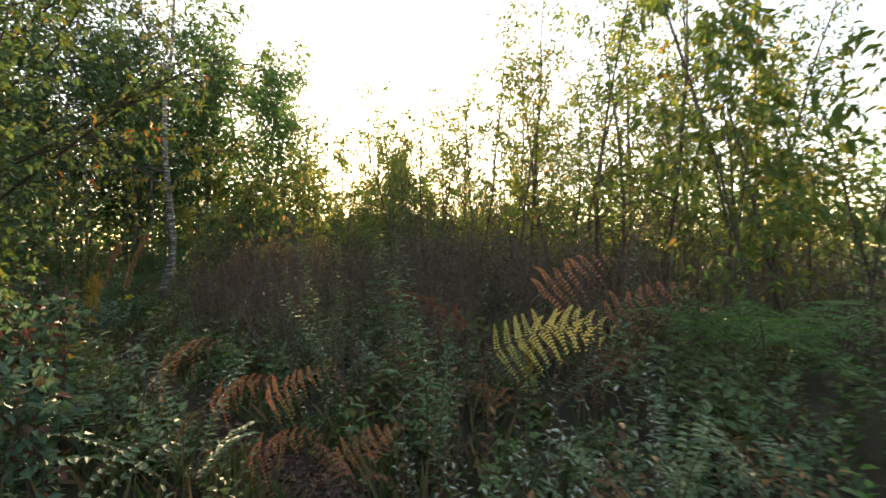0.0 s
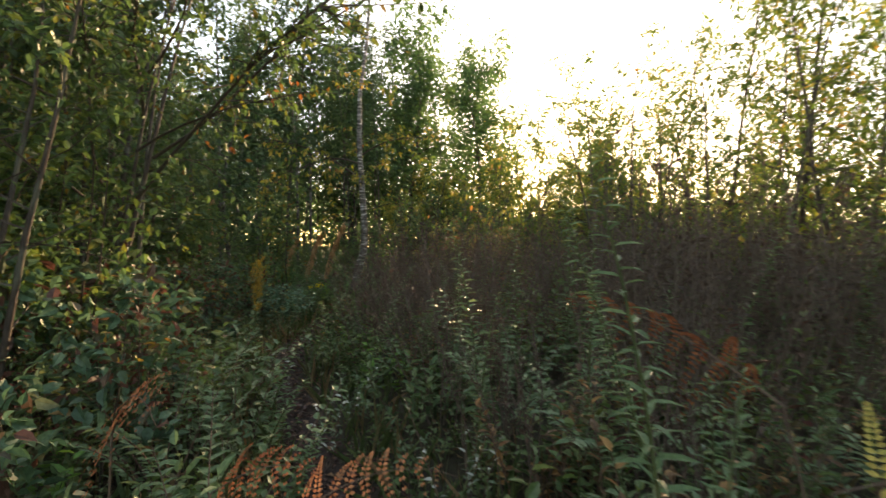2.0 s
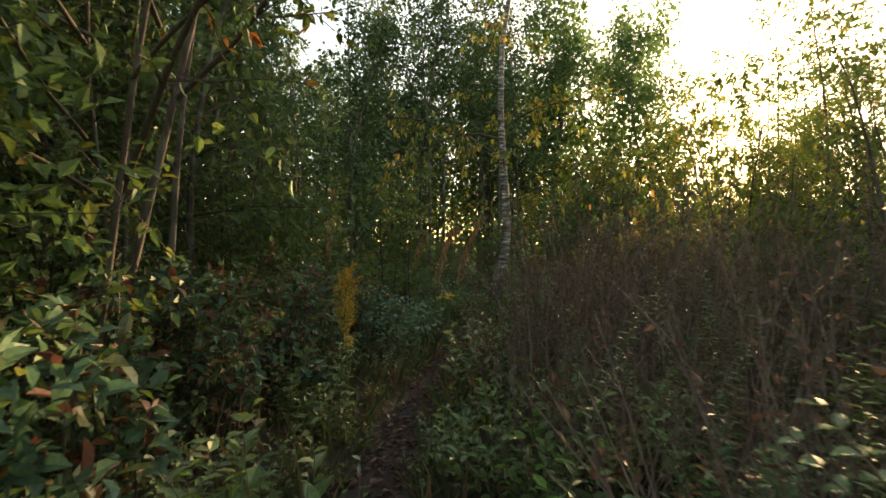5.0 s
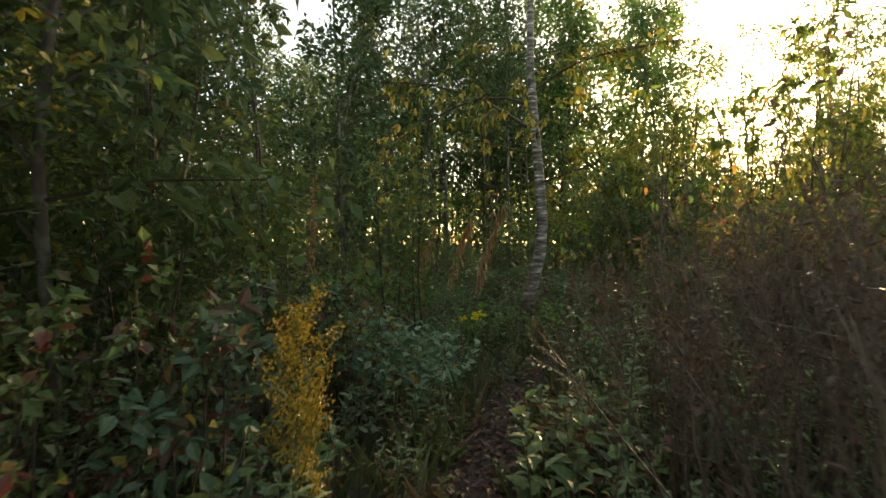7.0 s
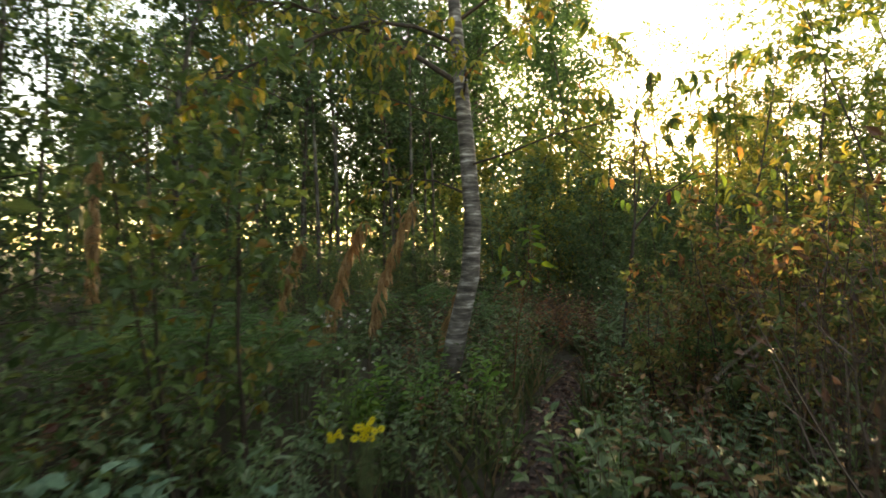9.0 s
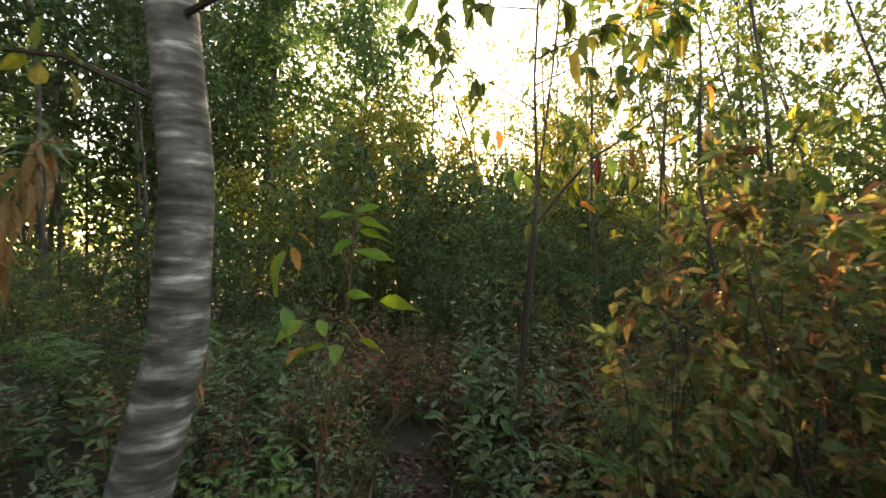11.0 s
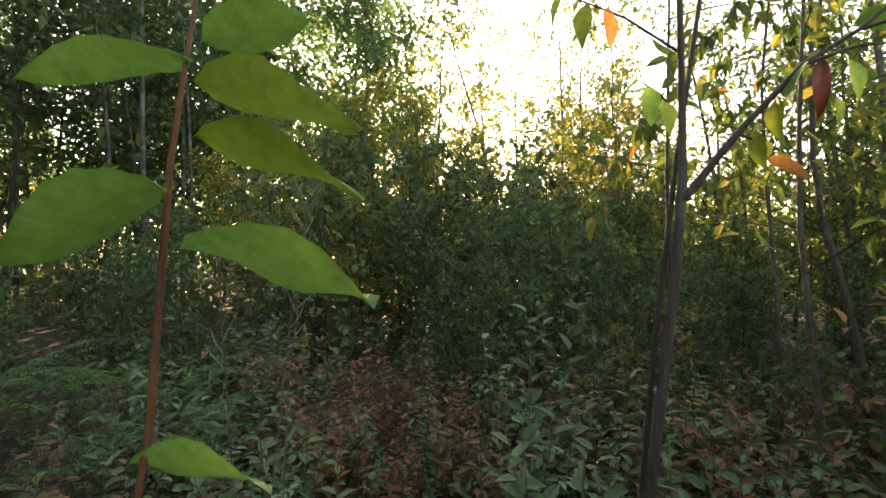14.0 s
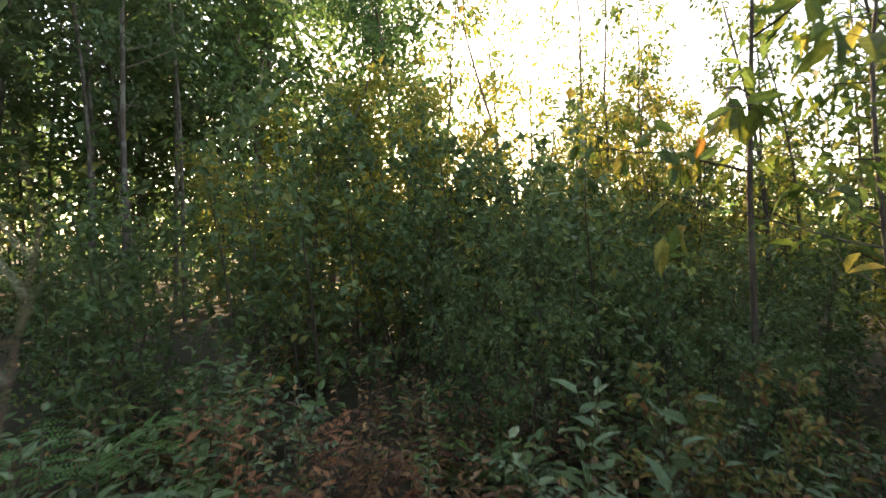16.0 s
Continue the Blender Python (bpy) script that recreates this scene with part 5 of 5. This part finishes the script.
SPIKES = []
for k in range(58):
    for _ in range(40):
        x, y = random.uniform(-4.2, 3.2), random.uniform(2.6, 8.5)
        d, sd = off_path(x, y)
        if sd > 0 and d > 0.55 and clear_of(x, y, 0.5) and y > 2.6 + 0.35 * x and not any((x - a) ** 2 + (y - b) ** 2 < r * r for a, b, r in AVOID):
            break
    else:
        continue
    if k < 6:
        SPIKES.append(spike(520 + k, x, y, 0.95 + 0.13 * k, 0.12 + 0.05 * (k % 4), k * 1.1, 0.085 + 0.008 * k))
    else:
        put(SPIKES[k % 6], x, y, random.uniform(0.65, 1.15), tilt=17)
for k in range(30):
    x, y = random.uniform(-6.6, -3.6), random.uniform(7.5, 14.8)
    if off_path(x, y)[0] > 0.5 and clear_of(x, y, 0.5):
        put(SPIKES[k % 6], x, y, random.uniform(0.5, 0.85), tilt=18)
for k, (x, y, h, le, tn) in enumerate(((-0.88, 6.0, 1.95, 0.05, 0.5), (-1.3, 5.9, 1.75, 0.1, 2.5), (-1.2, 4.65, 1.55, 0.3, 2.8), (-0.6, 5.2, 1.2, 0.1, 1.0), (-2.55, 4.15, 0.85, 0.3, 0.6), (-2.2, 3.75, 0.6, 0.25, 0.3),
                                      (-1.75, 3.45, 0.5, 0.2, 0.9), (-6.5, 10.1, 0.75, 0.1, 0.4), (-5.1, 9.9, 0.8, 0.1, 1.4), (-4.6, 8.9, 0.9, 0.2, 0.2))):
    spike(500 + k, x, y, h, le, tn, 0.135 if k < 4 else 0.1)


def bloom(seed, x, y, height, plume, label, heads=9):
    """Goldenrod: leafy stem under a branching yellow plume."""
    rng = np.random.default_rng(seed)
    root = thing("goldenrod", label, "flower", "goldenrod")
    st, lf, fl = Buf(), Buf(), Buf()
    pts = bent(rng, (0, 0, -0.02), (0.05, 0, 1), height, 6, 0.03)
    st.tube(pts, np.linspace(0.006, 0.003, 7), 5)
    n = 26
    p, d = along(pts, np.linspace(0.1, 0.75, n))
    b = np.arange(n) * 2.4
    lf.leaves(p, np.stack([np.cos(b), np.sin(b), np.full(n, 0.3)], 1), np.array([0, 0, 1.0]) + rng.normal(0, 0.2, (n, 3)), rng.uniform(0.06, 0.1, n), rng.uniform(0.014, 0.02, n), True, 0.3)
    for k in range(heads):
        p, d = along(pts, np.array([0.62 + 0.37 * k / heads]))
        b = k * 2.4
        tw = bent(rng, p[0], (math.cos(b), math.sin(b), 1.3), plume * (1.15 - 0.6 * k / heads) * rng.uniform(0.6, 1), 4, 0.08, 0.05)
        st.tube(tw, np.linspace(0.003, 0.001, 5), 3)
        m = 110
        q, e = along(tw, rng.uniform(0.15, 1, m))
        fl.leaves(q + rng.normal(0, 0.012, (m, 3)), rng.normal(0, 0.6, (m, 3)) + np.array([0, 0, 0.6]), rng.normal(0, 1, (m, 3)), rng.uniform(0.007, 0.014, m), rng.uniform(0.005, 0.010, m), False)
    part("stalk", st, M_STEMG, root)
    part("foliage", lf, M_SPIKE, root, kind="stuff")
    part("plume", fl, M_BLOOM, root, "ochre-yellow flower plume", kind="stuff")
    root.location = (x, y, height_at(x, y))


bloom(540, -4.38, 5.78, 1.2, 0.2, "goldenrod with a large ochre-yellow plume beside the path", 17)
bloom(541, -4.5, 5.95, 0.95, 0.13, "goldenrod with a fading yellow plume", 7)
bloom(542, 0.62, 3.6, 0.75, 0.12, "small goldenrod among bracken", 6)


def daisy(name, seed, x, y, z, count, petal, size, label, spread):
    """Loose clump of small flowers on thin stems."""
    rng = np.random.default_rng(seed)
    root = thing(name, label, "flower")
    st, fl, ct = Buf(), Buf(), Buf()
    for _ in range(count):
        tip = np.array([rng.normal(0, spread), rng.normal(0, spread), z + rng.normal(0, spread * 0.6)])
        st.tube(np.array([(tip[0] * 0.3, tip[1] * 0.3, -0.02), (tip[0] * 0.7, tip[1] * 0.7, z * 0.55), tip]), (0.003, 0.0025, 0.0015), 3)
        b = np.arange(9) * 6.283 / 9
        face = unit(rng.normal(0, 0.4, 3) + np.array([0.2, -0.7, 0.7]))
        u = unit(np.cross(face, (0, 0, 1)))
        w = np.cross(face, u)
        fl.leaves(np.repeat(tip[None], 9, 0), np.cos(b)[:, None] * u + np.sin(b)[:, None] * w + face * 0.2, np.repeat(face[None], 9, 0), size, size * 0.5, False)
        ct.tube(np.array([tip - face * 0.001, tip + face * size * 0.25]), (size * 0.3, size * 0.22), 6)
    part("stem", st, M_STEMG, root, kind="stuff")
    part("petal", fl, petal, root, kind="stuff")
    part("flower_centre", ct, M_BLOOM, root, kind="stuff")
    root.location = (x, y, height_at(x, y))


daisy("yellow_flower", 550, -6.15, 9.15, 0.57, 16, M_YELLOW, 0.022, "cluster of small bright yellow flowers", 0.03)
daisy("yellow_flower", 551, -6.32, 9.1, 0.52, 9, M_YELLOW, 0.018, "cluster of small bright yellow flowers", 0.025)
daisy("white_aster", 552, -7.0, 9.95, 0.97, 16, M_WHITE, 0.013, "loose cluster of small white asters", 0.1)
daisy("white_aster", 553, -6.75, 9.75, 0.72, 8, M_WHITE, 0.012, "loose cluster of small white asters", 0.1)

# pale plants of the last stretch and the round-leaved shrub beside the ferns
for k, (x, y, h, sz, asp, mt, lb) in enumerate(((-5.45, 12.35, 0.9, 0.085, 0.42, M_FORB2, "pale green leafy plant at the foot of a sapling"), (-5.62, 13.5, 1.45, 0.15, 0.42, M_FORB2, "tall pale green leafy plant"),
                                               (-5.3, 13.1, 0.95, 0.11, 0.4, M_FORB2, "pale green leafy plant"), (-6.85, 10.55, 0.62, 0.13, 0.45, M_BIGGREEN, "bright green broad-leaved plant below the birch"),
                                               (-7.15, 10.2, 0.5, 0.13, 0.45, M_BIGGREEN, "bright green broad-leaved plant below the birch"), (-6.5, 11.0, 0.5, 0.12, 0.5, M_BIGGREEN, "bright green broad-leaved plant below the birch"),
                                               (-6.05, 7.55, 0.8, 0.12, 0.78, M_ROUND, "low shrub with round blue-green leaves"), (-6.35, 7.75, 0.9, 0.125, 0.78, M_ROUND, "low shrub with round blue-green leaves"),
                                               (-6.2, 8.25, 0.85, 0.12, 0.78, M_ROUND, "low shrub with round blue-green leaves"), (-5.85, 7.95, 0.7, 0.11, 0.78, M_ROUND, "low shrub with round blue-green leaves"))):
    ob = forb("broad_leaved_plant" if mt is M_BIGGREEN else "pale_plant", 560 + k, mt, lb, h, (2 if k == 0 else 3) if k in (0, 1) else 9, 18, sz, asp, 0.12 if k < 3 else 0.25, stem_mat=M_STEMG)
    ob.location = (x, y, height_at(x, y))

silver = [forb("silver_leaved_plant", 590 + k, M_SILVER, "leafy plant showing pale silvery leaf undersides", 0.7, 5, 13, 0.062, 0.42, 0.16, stem_mat=M_STEMB, group="silver-leaved plants") for k in range(2)]
for k, (x, y, sc) in enumerate(((0.12, 2.1, 0.95), (0.45, 2.3, 0.9), (0.95, 2.35, 1.0), (1.35, 3.0, 1.15), (1.55, 3.4, 1.2), (0.7, 1.85, 0.85), (-0.1, 2.5, 0.8), (0.3, 1.75, 0.8), (1.0, 1.75, 0.8), (-2.0, 3.9, 0.9), (-1.0, 3.75, 1.0), (-2.9, 4.6, 0.9), (-0.2, 3.4, 0.9))):
    if k < 2:
        silver[k].location = (x, y, height_at(x, y))
    else:
        put(silver[k % 2], x, y, sc, tilt=6)
# rust-red withered plants and pale stalks closing the last stretch
for k, (x, y, h, sz, mt) in enumerate(((-7.0, 14.2, 0.85, 0.085, M_RUST), (-7.4, 14.7, 0.9, 0.085, M_RUST), (-6.55, 13.8, 0.75, 0.08, M_RUST), (-6.2, 14.4, 0.7, 0.075, M_WITHER), (-4.95, 13.6, 0.85, 0.085, M_WITHER),
                                       (-4.7, 14.2, 0.95, 0.09, M_AUTUMN), (-5.35, 13.9, 1.25, 0.12, M_FORB2), (-5.05, 14.6, 1.2, 0.11, M_FORB2), (-4.6, 13.2, 0.8, 0.085, M_RUST))):
    ob = forb("pale_plant" if mt is M_FORB2 else "withered_plant", 640 + k, mt, "tall pale green leafy plant" if mt is M_FORB2 else "withered rust-brown leafy plant", h, 5 if mt is M_FORB2 else 9, 16, sz, 0.45, 0.22)
    ob.location = (x, y, height_at(x, y))

# dry pods beside the lime sapling, bare reddish twigs right of the forked sapling
pods = thing("dry_pod_stalk", "dead pale stalk with thin curled seed pods", "dead plant")
pods.location = (-6.42, 12.3, 0)
rng = np.random.default_rng(610)
st, pd = Buf(), Buf()
for q in range(3):
    line = bent(rng, (0.05 * q - 0.05, 0.03 * q, -0.02), (0.06 * (q - 1), 0.05, 1), 1.55 + 0.08 * q, 6, 0.04)
    st = Buf()
    st.tube(line, np.linspace(0.003, 0.0012, 7), 4)
    part("stalk", st, M_STEMB, pods)
    for f in np.linspace(0.78, 1.0, 11):
        p, d = along(line, np.array([f]))
        b = rng.uniform(0, 6.28)
        pod = bent(rng, p[0], (math.cos(b), math.sin(b), 0.7), 0.08, 4, 0.12, 0.18)
        pd.tube(pod, (0.0008, 0.0013, 0.0013, 0.0012, 0.0007), 3)
part("seed_pod", pd, bark_mat("pale_pod", [(0.3, (0.2, 0.19, 0.12)), (0.7, (0.36, 0.33, 0.24))]), pods, kind="stuff")
for k, (x, y, sc) in enumerate(((-4.42, 12.75, 1.0), (-4.0, 12.2, 0.8), (-3.75, 12.9, 0.9))):
    tw = woody("bare_twig_bush", 620 + k, M_WITHER, M_REDSTEM, "bare reddish twigs with a few withered orange leaves", "shrub", 1.7 * sc, 4, 0.2, 0.008, 0.2, 8, 0.3, 3, 2, 0.06, 0.5, fine=True, cloud=0.05, group="bare twigs")
    tw.location = (x, y, height_at(x, y))

# ---- litter and grass ----
rng = np.random.default_rng(77)
lit, gr = Buf(), Buf()
n = 6500
k = rng.integers(0, len(sub) - 1, n)
xy = sub[k] + rng.normal(0, 0.16, (n, 2))
p = np.array([(x, y, height_at(x, y) + 0.018 + 0.015 * rng.uniform()) for x, y in xy])
ln = rng.uniform(0.03, 0.075, n)
lit.leaves(p, np.stack([rng.normal(0, 1, n), rng.normal(0, 1, n), rng.normal(0, 0.15, n)], 1), np.array([0, 0, 1.0]) + rng.normal(0, 0.3, (n, 3)), ln, ln * 0.55, False, 0.2)
tagged(new("leaf_litter", lit.mesh("leaf_litter", M_LITTER)), "brown fallen leaves strewn over the footpath", "leaf litter", kind="stuff")
n = 7000
k = rng.integers(0, len(sub) - 1, n)
xy = sub[k] + rng.normal(0, 0.8, (n, 2))
p = np.array([(x, y, height_at(x, y)) for x, y in xy])
keep = np.array([off_path(x, y)[0] > 0.18 for x, y in xy])
p = p[keep]
n = len(p)
ln = rng.uniform(0.12, 0.38, n)
gr.leaves(p, rng.normal(0, 0.35, (n, 3)) + np.array([0, 0, 1.0]), rng.normal(0, 1, (n, 3)), ln, 0.008, False, 0.35)
tagged(new("grass", gr.mesh("grass", M_GRASS)), "thin green and straw-coloured grass blades", "grass", kind="stuff")
